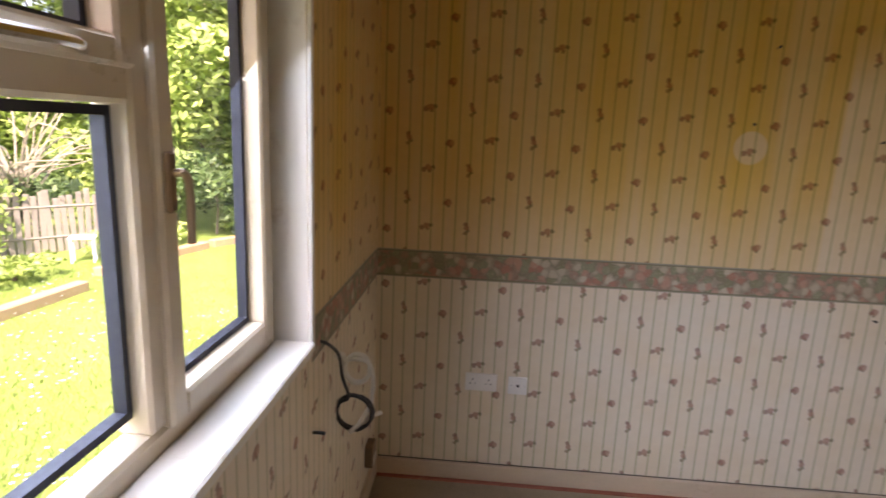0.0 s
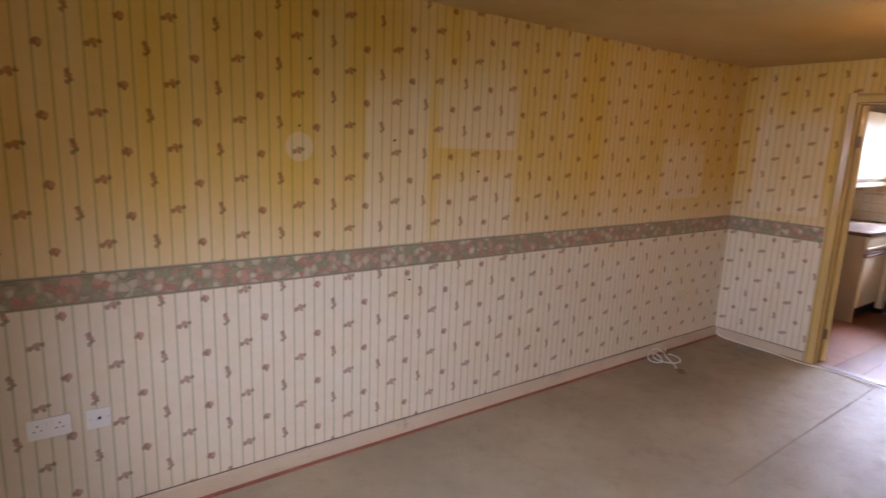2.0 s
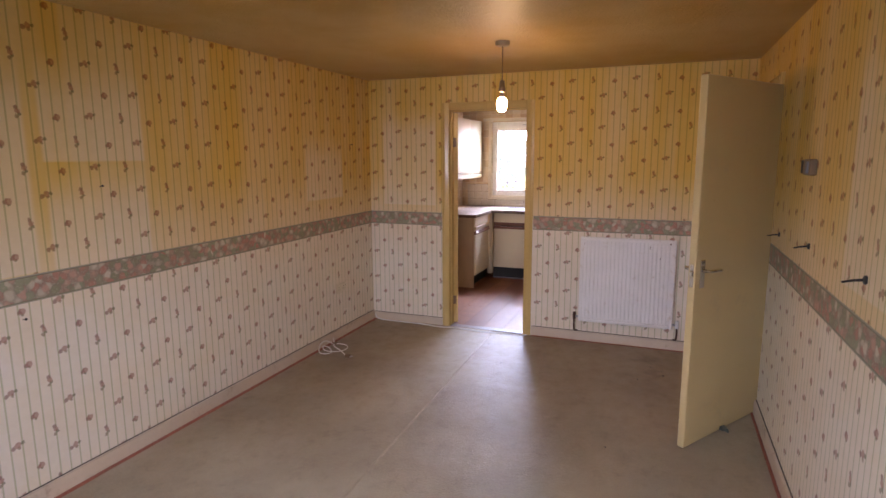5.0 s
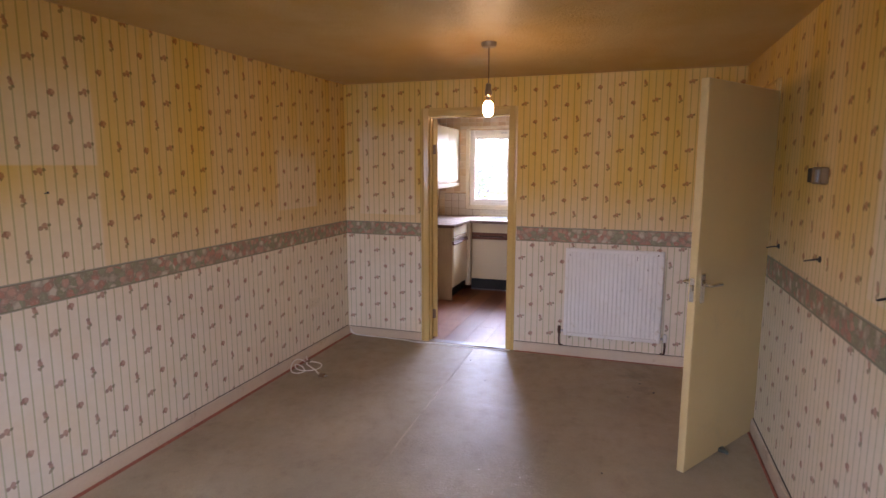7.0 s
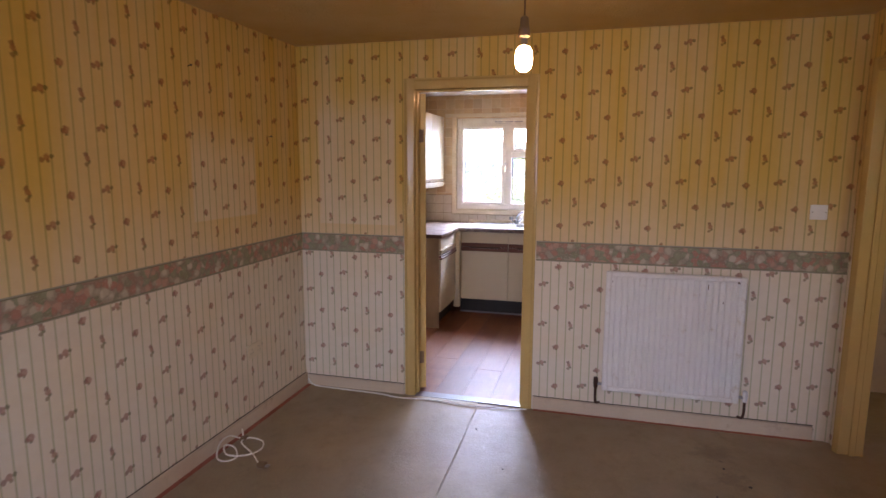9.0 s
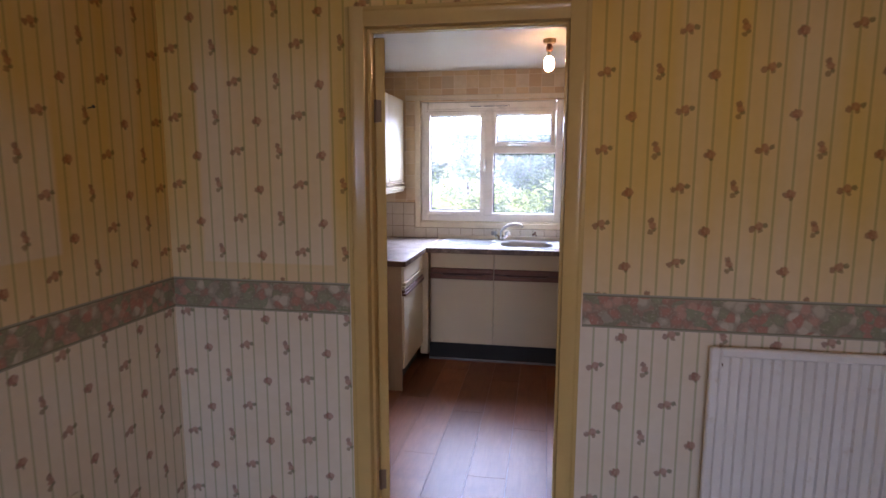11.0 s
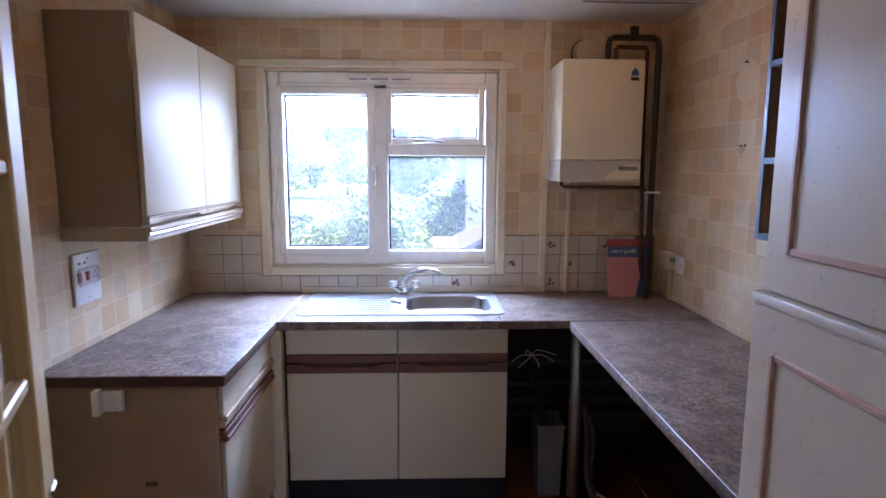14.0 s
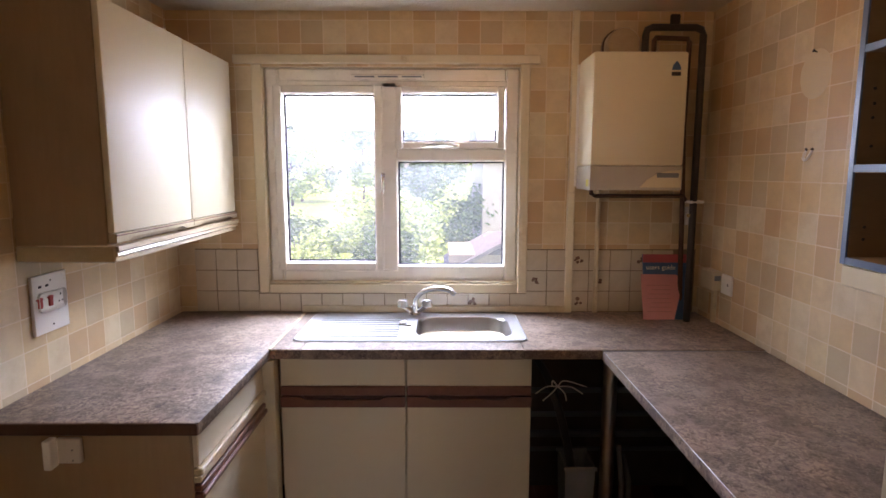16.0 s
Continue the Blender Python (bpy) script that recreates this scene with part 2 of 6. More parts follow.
    for u0, u1, v0, v1 in pale:
        box = n.math("MULTIPLY", n.math("MULTIPLY", n.span(u, u0 - 0.012, u0 + 0.012), n.span(u, u1 + 0.012, u1 - 0.012)),
                     n.math("MULTIPLY", n.span(v, v0 - 0.006, v0 + 0.006), n.span(v, v1 + 0.2, v1 - 0.1)))
        keep = box if keep is None else n.math("MAXIMUM", keep, box)
    if keep is not None:
        if name == "wallpaper_long":
            ring = n.span(n.vec("DISTANCE", both, (1.525, 1.562, 0)), 0.07, 0.06)
            keep = n.math("MAXIMUM", keep, ring)
        stain = n.math("MULTIPLY", stain, n.math("SUBTRACT", 1.0, n.math("MULTIPLY", keep, 0.38)))
    paper = n.mix(stain, paper, (0.91, 0.615, 0.15), "MULTIPLY")
    scuff = n.span(n.noise(both, 9, 6, 0.75)[0], 0.66, 0.78)
    paper = n.mix(n.math("MULTIPLY", scuff, 0.3), paper, (0.40, 0.31, 0.20))
    n.bump(n.math("ADD", fine, n.math("MULTIPLY", wob, 2.0)), 0.12, 0.002)
    return n.out(paper, 0.72, 0, 0.3)


def border_paper():
    n = Net("border_paper")
    uv = n.xyz(n.coords("UV"))
    both = n.join(uv[0], uv[1])
    warp = n.vec("ADD", both, n.scaled(n.vec("SUBTRACT", n.noise(both, 30, 3)[1], (0.5, 0.5, 0.5)), (0.03, 0.03, 0)))
    v1 = n.voronoi(warp, 29)
    pick = n.xyz(v1["Color"])[0]
    petal = n.noise(warp, 110, 4, 0.6)[0]
    colour = n.ramp(pick, [(0, (0.47, 0.39, 0.28)), (0.17, (0.42, 0.17, 0.12)), (0.40, (0.23, 0.25, 0.15)), (0.60, (0.48, 0.25, 0.18)),
                           (0.80, (0.54, 0.46, 0.34)), (0.88, (0.20, 0.21, 0.12))], True)
    colour = n.mix(n.span(v1["Distance"], 0.36, 0.66, 0.0, 0.6), colour, (0.20, 0.165, 0.12))
    colour = n.mix(n.span(petal, 0.52, 0.72, 0, 0.5), colour, (0.58, 0.50, 0.40))
    colour = n.mix(0.16, colour, (0.46, 0.38, 0.24))
    edge = n.math("ABSOLUTE", n.math("SUBTRACT", uv[1], (BAND0 + BAND1) / 2))
    colour = n.mix(n.span(edge, 0.0505, 0.052), colour, (0.20, 0.185, 0.115))
    colour = n.mix(n.span(edge, 0.0555, 0.0565), colour, (0.33, 0.30, 0.22))
    n.bump(petal, 0.08, 0.001)
    return n.out(colour, 0.65, 0, 0.3)


def tile_paper():
    """Vinyl paper printed with squares in creams, fawns and pale greys."""
    n = Net("tile_effect_paper")
    uv = n.xyz(n.coords("UV"))
    size = 0.102
    both = n.join(uv[0], uv[1])
    su, sv = n.math("DIVIDE", uv[0], size), n.math("DIVIDE", uv[1], size)
    cell = n.join(n.math("FLOOR", su), n.math("FLOOR", sv))
    white = n.node("ShaderNodeTexWhiteNoise")
    white.noise_dimensions = "2D"
    n.put(white.inputs["Vector"], cell)
    cloud = n.noise(both, 14, 5, 0.65)[0]
    colour = n.ramp(white.outputs["Value"], [(0, (0.64, 0.49, 0.29)), (0.28, (0.56, 0.39, 0.23)), (0.45, (0.67, 0.55, 0.36)), (0.66, (0.52, 0.43, 0.29)), (0.82, (0.66, 0.58, 0.42))], True)
    colour = n.mix(n.span(cloud, 0.3, 0.75, 0, 0.5), colour, (0.48, 0.37, 0.25))
    wob = n.math("MULTIPLY", n.math("SUBTRACT", n.noise(both, 60, 3)[0], 0.5), 0.05)
    du = n.math("ABSOLUTE", n.math("SUBTRACT", n.math("FRACT", n.math("ADD", su, wob)), 0.5))
    dv = n.math("ABSOLUTE", n.math("SUBTRACT", n.math("FRACT", n.math("ADD", sv, wob)), 0.5))
    joint = n.span(n.math("MAXIMUM", du, dv), 0.475, 0.487)
    colour = n.mix(n.math("MULTIPLY", joint, 0.8), colour, (0.72, 0.63, 0.48))
    stain = n.span(n.noise(both, 2.2, 5, 0.6)[0], 0.45, 0.75, 0, 0.35)
    colour = n.mix(n.math("ADD", stain, 0.22), colour, (0.86, 0.62, 0.36), "MULTIPLY")
    n.bump(n.math("SUBTRACT", n.noise(both, 150, 4)[0], n.math("MULTIPLY", joint, 1.5)), 0.15, 0.002)
    return n.out(colour, n.span(cloud, 0.2, 0.8, 0.34, 0.5), 0, 0.4)


def artex(name, base, stained, amount):
    n = Net(name)
    v = n.coords()
    swirl = n.noise(v, 42, 3, 0.5, 1.2)[0]
    cloud = n.noise(v, 1.3, 4, 0.6)[0]
    colour = n.mix(n.math("MULTIPLY", n.span(cloud, 0.3, 0.7, 0.45, 1.0), amount), base, stained)
    n.bump(n.math("ADD", n.span(swirl, 0.42, 0.62), n.math("MULTIPLY", n.noise(v, 150, 3)[0], 0.4)), 0.55, 0.004)
    return n.out(colour, 0.42, 0, 0.5)


def sheet_floor():
    """Worn grey-brown sheet with a coarse woven tooth, scuffed patches and small dark stains."""
    n = Net("worn_floor_sheet")
    v = n.coords()
    a, b = n.noise(v, 1.3, 5, 0.6)[0], n.noise(v, 9, 6, 0.72)[0]
    weave = n.noise(n.scaled(v, (2.2, 1, 1)), 60, 2, 0.5)[0]
    tooth = n.noise(v, 210, 2, 0.5)[0]
    colour = n.mix(n.span(a, 0.3, 0.7), (0.29, 0.225, 0.145), (0.38, 0.30, 0.195))
    colour = n.mix(n.span(b, 0.5, 0.75, 0, 0.35), colour, (0.19, 0.14, 0.105))
    colour = n.mix(n.span(tooth, 0.35, 0.65, 0, 0.25), colour, (0.17, 0.13, 0.10))
    spots = n.span(n.voronoi(v, 2.3)["Distance"], 0.045, 0.02)
    colour = n.mix(n.math("MULTIPLY", spots, 0.5), colour, (0.07, 0.05, 0.035))
    ragged = n.math("MULTIPLY", n.math("SUBTRACT", n.noise(v, 17, 5, 0.75)[0], 0.5), 0.34)
    for x, y, r in ((5.07, 0.44, 0.13), (4.80, 0.40, 0.10)):
        far = n.math("ADD", n.vec("DISTANCE", n.scaled(v, (1, 1, 0)), (x, y, 0)), ragged)
        colour = n.mix(n.span(far, r, r * 0.3, 0, 0.28), colour, (0.075, 0.05, 0.038))
    n.bump(n.math("ADD", n.math("MULTIPLY", weave, 1.5), n.math("ADD", n.math("MULTIPLY", b, 2.4), n.math("MULTIPLY", tooth, 0.3))), 0.42, 0.003)
    n.put(n.bsdf.inputs["IOR"], 1.33)
    return n.out(colour, n.span(b, 0.3, 0.75, 0.36, 0.60), 0, 0.4)


def wood(name, dark, light, rough, axis=(1, 9, 9), scale=7.0, by_piece=False, relief=0.06, spec=0.5, ior=1.5):
    n = Net(name)
    n.put(n.bsdf.inputs["IOR"], ior)
    v = n.coords()
    shift = 0.0
    if by_piece:
        shift = n.node("ShaderNodeObjectInfo").outputs["Random"]
        v = n.vec("ADD", v, n.scaled(n.join(shift, shift, shift), (31, 17, 5)))
    w = n.scaled(v, axis)
    g = n.noise(w, scale, 6, 0.62, 0.6)[0]
    f = n.noise(w, scale * 9, 3, 0.6)[0]
    colour = n.mix(n.math("MULTIPLY_ADD", g, 0.75, n.math("MULTIPLY", f, 0.25)), dark, light)
    colour = n.mix(n.span(n.noise(v, 5, 4)[0], 0.45, 0.75, 0, 0.35), colour, dark)
    if by_piece:
        colour = n.mix(n.math("MULTIPLY", shift, 0.45), colour, tuple(c * 0.6 for c in dark))
    n.bump(f, relief, 0.001)
    return n.out(colour, n.span(f, 0.2, 0.8, rough - 0.05, rough + 0.08), 0, spec)


def worktop_material():
    n = Net("worktop_laminate")
    n.put(n.bsdf.inputs["IOR"], 1.32)
    v = n.coords()
    a, b, c = n.noise(v, 5, 7, 0.75)[0], n.noise(v, 62, 7, 0.78, 0.9)[0], n.noise(v, 130, 3, 0.6)[0]
    colour = n.mix(n.span(b, 0.34, 0.66), (0.085, 0.057, 0.050), (0.40, 0.30, 0.225))
    colour = n.mix(n.span(a, 0.42, 0.60, 0, 0.6), colour, (0.10, 0.072, 0.06))
    colour = n.mix(n.span(c, 0.6, 0.72, 0, 0.5), colour, (0.42, 0.34, 0.28))
    blotch = n.span(n.noise(v, 11, 4, 0.6, 0.5)[0], 0.48, 0.68, 0, 0.45)
    colour = n.mix(blotch, colour, (0.37, 0.28, 0.225))
    return n.out(colour, n.span(a, 0.2, 0.8, 0.34, 0.46), 0, 0.4)


def steel_material():
    n = Net("brushed_steel")
    v = n.coords()
    f = n.noise(n.scaled(v, (2, 30, 2)), 60, 3)[0]
    n.bump(f, 0.04, 0.0005)
    return n.out((0.42, 0.42, 0.415), n.span(f, 0.2, 0.8, 0.26, 0.42), 1.0)


def leaf_material(name, dark, light):
    n = Net(name)
    r = n.node("ShaderNodeNewGeometry").outputs["Random Per Island"]
    colour = n.mix(r, dark, light)
    return n.out(colour, 0.55)


def grass_material():
    n = Net("lawn_turf")
    v = n.coords()
    a, b = n.noise(v, 0.5, 5)[0], n.noise(v, 22, 5, 0.7)[0]
    colour = n.mix(b, (0.085, 0.15, 0.025), (0.20, 0.30, 0.07))
    colour = n.mix(n.span(a, 0.35, 0.7, 0, 0.6), colour, (0.24, 0.30, 0.09))
    n.bump(b, 0.6, 0.03)
    return n.out(colour, 0.8, 0, 0.2)


def glow(name, colour, strength):
    n = Net(name)
    n.put(n.bsdf.inputs["Emission Color"], (*colour, 1))
    n.put(n.bsdf.inputs["Emission Strength"], strength)
    return n.out((0.9, 0.88, 0.8), 0.3)


M_LONG = wallpaper("wallpaper_long", ((2.29, 2.832, 1.572, 1.9), (1.86, 2.22, 1.08, 1.86), (2.29, 2.832, 1.06, 1.4), (4.325, 4.87, 1.24, 1.60)), 0.170, 0.1222, 0.55, -0.125, 0.0, 0.284)
M_PAPER = wallpaper("wallpaper_partition", ((-2.88, -2.35, 1.14, 1.85),), 0.1657, 0.1256, -0.117, 0.065, 2.03, 0.637)
M_BORDER = border_paper()
M_TILEPAPER = tile_paper()
M_CEIL = artex("smoke_stained_artex", (0.62, 0.49, 0.28), (0.46, 0.27, 0.065), 0.97)
M_KCEIL = artex("kitchen_artex", (0.60, 0.56, 0.49), (0.52, 0.42, 0.28), 0.5)
M_SHEET = sheet_floor()
M_PLANK = wood("laminate_plank", (0.115, 0.036, 0.016), (0.31, 0.12, 0.052), 0.38, (1.2, 9, 9), 5.0, True, spec=0.5, ior=1.26)
M_GLOSS = plain("yellowed_gloss_paint", (0.60, 0.40, 0.145), 0.20, vary=0.07, big=3, fine=40, relief=0.05, dirt=(0.52, 0.35, 0.14), spec=0.3)
M_SKIRT = plain("skirting_paint", (0.65, 0.51, 0.36), 0.36, vary=0.14, dirt=(0.33, 0.20, 0.12))
M_DOOR = plain("door_paint", (0.60, 0.43, 0.20), 0.34, vary=0.08, big=1.5, fine=30, dirt=(0.46, 0.34, 0.18))
M_WHITE = plain("white_upvc", (0.82, 0.78, 0.69), 0.30, vary=0.03, big=3, fine=9, relief=0)
# yellowed copy of the white upvc, darkened for the shade on its backlit room side
M_DIMUPVC = plain("backlit_yellowed_upvc", (0.60, 0.50, 0.36), 0.32, vary=0.05, big=3, fine=9, relief=0)
M_SILLW = plain("sill_paint", (0.75, 0.71, 0.62), 0.35, vary=0.07, dirt=(0.42, 0.33, 0.22))
M_TRIMC = plain("cream_trim_paint", (0.68, 0.58, 0.40), 0.34, vary=0.10, dirt=(0.40, 0.28, 0.16))
M_GASKET = plain("black_gasket", (0.010, 0.012, 0.022), 0.6, vary=0.05)
M_RAD = plain("radiator_enamel", (0.82, 0.79, 0.72), 0.33, vary=0.08, big=4, dirt=(0.50, 0.36, 0.20))
M_CREAM = smooth_face("cream_laminate", (0.59, 0.50, 0.345), (0.64, 0.545, 0.38), 0.5)
M_GRAINC = wood("pale_woodgrain_laminate", (0.27, 0.175, 0.10), (0.40, 0.275, 0.165), 0.42, (9, 9, 1), 5.0)
M_BROWN = wood("brown_handle_wood", (0.09, 0.03, 0.018), (0.22, 0.085, 0.045), 0.35, (3, 3, 3), 9.0)
M_BEADING = wood("fawn_beading", (0.36, 0.26, 0.15), (0.56, 0.45, 0.30), 0.30, (3, 3, 9), 6.0)
M_BLACK = plain("black_plinth", (0.018, 0.016, 0.015), 0.45, vary=0.15)
M_TOP = worktop_material()
M_STEEL = steel_material()
M_CHROME = plain("chrome", (0.72, 0.72, 0.72), 0.10, 1.0, vary=0.05, relief=0)
M_PLASTIC = plain("white_plastic", (0.82, 0.80, 0.76), 0.32, vary=0.05, relief=0.01)
M_OLDPLASTIC = plain("aged_brown_plastic", (0.20, 0.12, 0.06), 0.4, vary=0.1)
M_BOILER = smooth_face("boiler_enamel", (0.67, 0.59, 0.42), (0.72, 0.64, 0.47), 0.34)
M_BOILERG = plain("boiler_grey_panel", (0.50, 0.46, 0.40), 0.35, vary=0.06)
M_COPPER = plain("painted_pipe", (0.10, 0.045, 0.028), 0.38, 0.4, vary=0.2)
M_LAG = plain("pipe_lagging", (0.022, 0.013, 0.012), 0.5, vary=0.2)
M_BLUE = plain("blue_edge_paint", (0.10, 0.165, 0.29), 0.4, vary=0.12)
M_SHELFIN = wood("bare_shelf_wood", (0.20, 0.115, 0.055), (0.34, 0.215, 0.11), 0.55, (2, 2, 8), 6.0)
M_LARDER = plain("larder_paint", (0.57, 0.48, 0.36), 0.32, vary=0.06, big=2.5, dirt=(0.48, 0.42, 0.20))
M_PINK = plain("pink_moulding", (0.52, 0.32, 0.24), 0.38, vary=0.12)
M_DARK = plain("dark_print", (0.03, 0.025, 0.025), 0.6)
M_RED = plain("red_print", (0.48, 0.045, 0.04), 0.5)
M_REDEDGE = plain("red_adhesive_line", (0.38, 0.11, 0.06), 0.7, vary=0.3, big=9, dirt=(0.45, 0.28, 0.16))
M_CABLEW = plain("white_cable", (0.82, 0.79, 0.70), 0.4)
M_CABLEB = plain("black_cable", (0.02, 0.018, 0.016), 0.45)
M_GREY = plain("grey_plastic", (0.22, 0.24, 0.27), 0.5, vary=0.1)
M_HOSE = plain("dull_grey_hose", (0.10, 0.11, 0.12), 0.55, vary=0.1)
M_BOOKB = plain("blue_cover", (0.045, 0.12, 0.27), 0.35)
M_BOOKP = plain("pink_paper", (0.66, 0.28, 0.28), 0.5)
M_TILE = plain("cream_ceramic", (0.60, 0.52, 0.40), 0.16, vary=0.10, big=9, relief=0.02)
M_GROUT = plain("dark_grout", (0.20, 0.14, 0.09), 0.8, vary=0.2)
M_TILEPIC = plain("brown_tile_print", (0.20, 0.11, 0.07), 0.3, vary=0.3, big=40)
M_GLASS = glass_material("window_glass", 0.0)
M_HAZY = glass_material("hazy_window_glass", 0.03)
M_BULB = glow("bulb_glow", (1.0, 0.74, 0.38), BULB_GLOW)
M_KBULB = glow("kitchen_bulb_glow", (1.0, 0.62, 0.27), BULB_GLOW * 0.95)
M_BRICK = plain("rendered_outer_wall", (0.40, 0.30, 0.24), 0.85, vary=0.15)
M_GRASS = grass_material()
M_LEAF = leaf_material("spring_leaves", (0.10, 0.18, 0.03), (0.40, 0.52, 0.14))
M_LEAFD = leaf_material("dark_leaves", (0.03, 0.07, 0.02), (0.12, 0.20, 0.06))
M_BARK = plain("bark", (0.13, 0.10, 0.075), 0.9, vary=0.25, fine=30, relief=0.4)
M_TWIG = plain("pale_twigs", (0.36, 0.31, 0.25), 0.85, vary=0.2)
M_FENCE = wood("weathered_fence", (0.18, 0.155, 0.135), (0.33, 0.29, 0.25), 0.8, (8, 8, 1), 5.0)
M_TIMBER = wood("sleeper_timber", (0.26, 0.17, 0.09), (0.46, 0.33, 0.20), 0.75, (1, 6, 6), 5.0)
M_SOIL = plain("bed_soil", (0.075, 0.05, 0.032), 0.95, vary=0.3, relief=0.5)
M_SLATE = plain("shed_roof_felt", (0.16, 0.15, 0.17), 0.85, vary=0.2)
M_HOUSE = plain("pale_render", (0.45, 0.42, 0.38), 0.8, vary=0.1)
M_DAISY = plain("daisy_petals", (0.75, 0.75, 0.72), 0.6)


# ---- setting: walls, floors, ceilings ----
def wall(name, boxes, choose, label):
    """One wall out of butted boxes; choose(normal) names the material slot of a face. u runs to the right as seen from the face's front, v up."""
    bm = bm_new()
    for b in boxes:
        bm_box(bm, *b)
    bmesh.ops.recalc_face_normals(bm, faces=bm.faces)
    layer = bm.loops.layers.uv.new("metres")
    mats = []
    for f in bm.faces:
        m = choose(f.normal)
        if m not in mats:
            mats.append(m)
        f.material_index = mats.index(m)
        across = (-f.normal).cross(Vector((0, 0, 1)))
        for loop in f.loops:
            loop[layer].uv = (loop.vert.co.dot(across), loop.vert.co.z)
    me = bpy.data.meshes.new(name)
    bm.to_mesh(me)
    bm.free()
    for m in mats:
        me.materials.append(m)
    return tagged(new(name, me), label, "wall", kind="structure")


def with_hole(axis, c0, c1, a0, a1, z0, z1, h0, h1, hz0, hz1):
    """Boxes for a wall slab between c0 and c1 on an axis, with one opening."""
    out = []
    for p0, p1, q0, q1 in ((a0, h0, z0, z1), (h1, a1, z0, z1), (h0, h1, z0, hz0), (h0, h1, hz1, z1)):
        if p1 - p0 > 1e-4 and q1 - q0 > 1e-4:
            out.append((c0, p0, q0, c1, p1, q1) if axis == "x" else (p0, c0, q0, p1, c1, q1))
    return out


wall("wall_west", with_hole("x", -0.128, WX, RY - 0.1, LY + 0.15, -0.1, 2.4, *LW), lambda n: M_PAPER if n.x > 0.5 else (M_SILLW if abs(n.x) < 0.5 else M_BRICK),
     "papered window wall with faded sprig wallpaper")
wall("wall_north", [(WX, LY, -0.1, PX, LY + 0.15, 2.4)], lambda n: M_LONG if n.y < -0.5 else M_BRICK, "long wall with striped sprig wallpaper, smoke stained, pale picture marks")
wall("wall_partition", with_hole("x", PX, PX + PT, RY - 0.1, 3.25, -0.1, 2.4, OP0 - 0.02, OP1 + 0.02, -0.1, OPH + 0.02),
     lambda n: M_PAPER if n.x < -0.5 else (M_TILEPAPER if n.x > 0.5 else M_GLOSS), "wallpapered partition wall with kitchen doorway")
wall("wall_south", with_hole("y", RY - 0.1, RY, WX, PX, -0.1, 2.4, HD0 - 0.02, HD1 + 0.02, -0.1, OPH + 0.02), lambda n: M_PAPER if n.y > 0.5 else M_SKIRT,
     "wallpapered wall with hall doorway and coat hooks")
wall("wall_kitchen_east", with_hole("x", KX, KX + 0.24, KR - 0.1, KL + 0.1, -0.1, 2.4, *KW), lambda n: M_TILEPAPER if n.x < -0.5 else (M_TRIMC if abs(n.x) < 0.5 else M_BRICK),
     "kitchen window wall in tile-effect vinyl paper")
wall("wall_kitchen_north", [(PX + PT, KL, -0.1, KX, KL + 0.1, 2.4)], lambda n: M_TILEPAPER if n.y < -0.5 else M_BRICK, "kitchen wall in tile-effect vinyl paper")
wall("wall_kitchen_south", [(PX + PT, KR - 0.1, -0.1, KX, KR, 2.4)], lambda n: M_TILEPAPER if n.y > 0.5 else M_BRICK, "kitchen wall in tile-effect vinyl paper")
HALL = RY - 0.95
wall("wall_hall", [(3.4, HALL - 0.1, -0.1, 6.4, HALL, 2.4), (6.3, HALL, -0.1, 6.4, RY - 0.1, 2.4)] + with_hole("x", 3.4, 3.5, HALL, RY - 0.1, -0.1, 2.4, HALL + 0.25, HALL + 0.8, 0.5, 2.0),
     lambda n: M_SKIRT, "plain cream painted hall wall")


def slab(name, x0, y0, x1, y1, z0, z1, m, label):
    return tagged(part(name, bm_box(bm_new(), x0, y0, z0, x1, y1, z1), m), label, name.split("_")[-1], kind="structure")


slab("ceiling", WX, RY, PX, LY, CEIL, 2.4, M_CEIL, "smoke-yellowed textured plaster ceiling")
slab("kitchen_ceiling", PX + PT, KR, KX, KL, KCEIL, 2.4, M_KCEIL, "dull white textured plaster ceiling")
slab("hall_ceiling", 3.4, HALL, 6.4, RY - 0.1, 2.3, 2.4, M_SKIRT, "plain hall ceiling")
slab("hall_floor", 3.4, HALL, 6.4, RY - 0.1, -0.1, -0.004, M_SHEET, "bare worn hall floor")
slab("floor", WX, RY - 0.1, PX + 0.004, LY, -0.1, -0.004, M_SHEET, "grey-fawn worn sheet floor")
slab("kitchen_floor", PX + 0.004, KR, KX, KL, -0.1, -0.012, M_BLACK, "reddish brown laminate plank floor")
slab("roof", -0.25, HALL - 0.1, KX + 0.3, 3.3, 2.4, 2.55, M_BRICK, "plain flat roof slab")


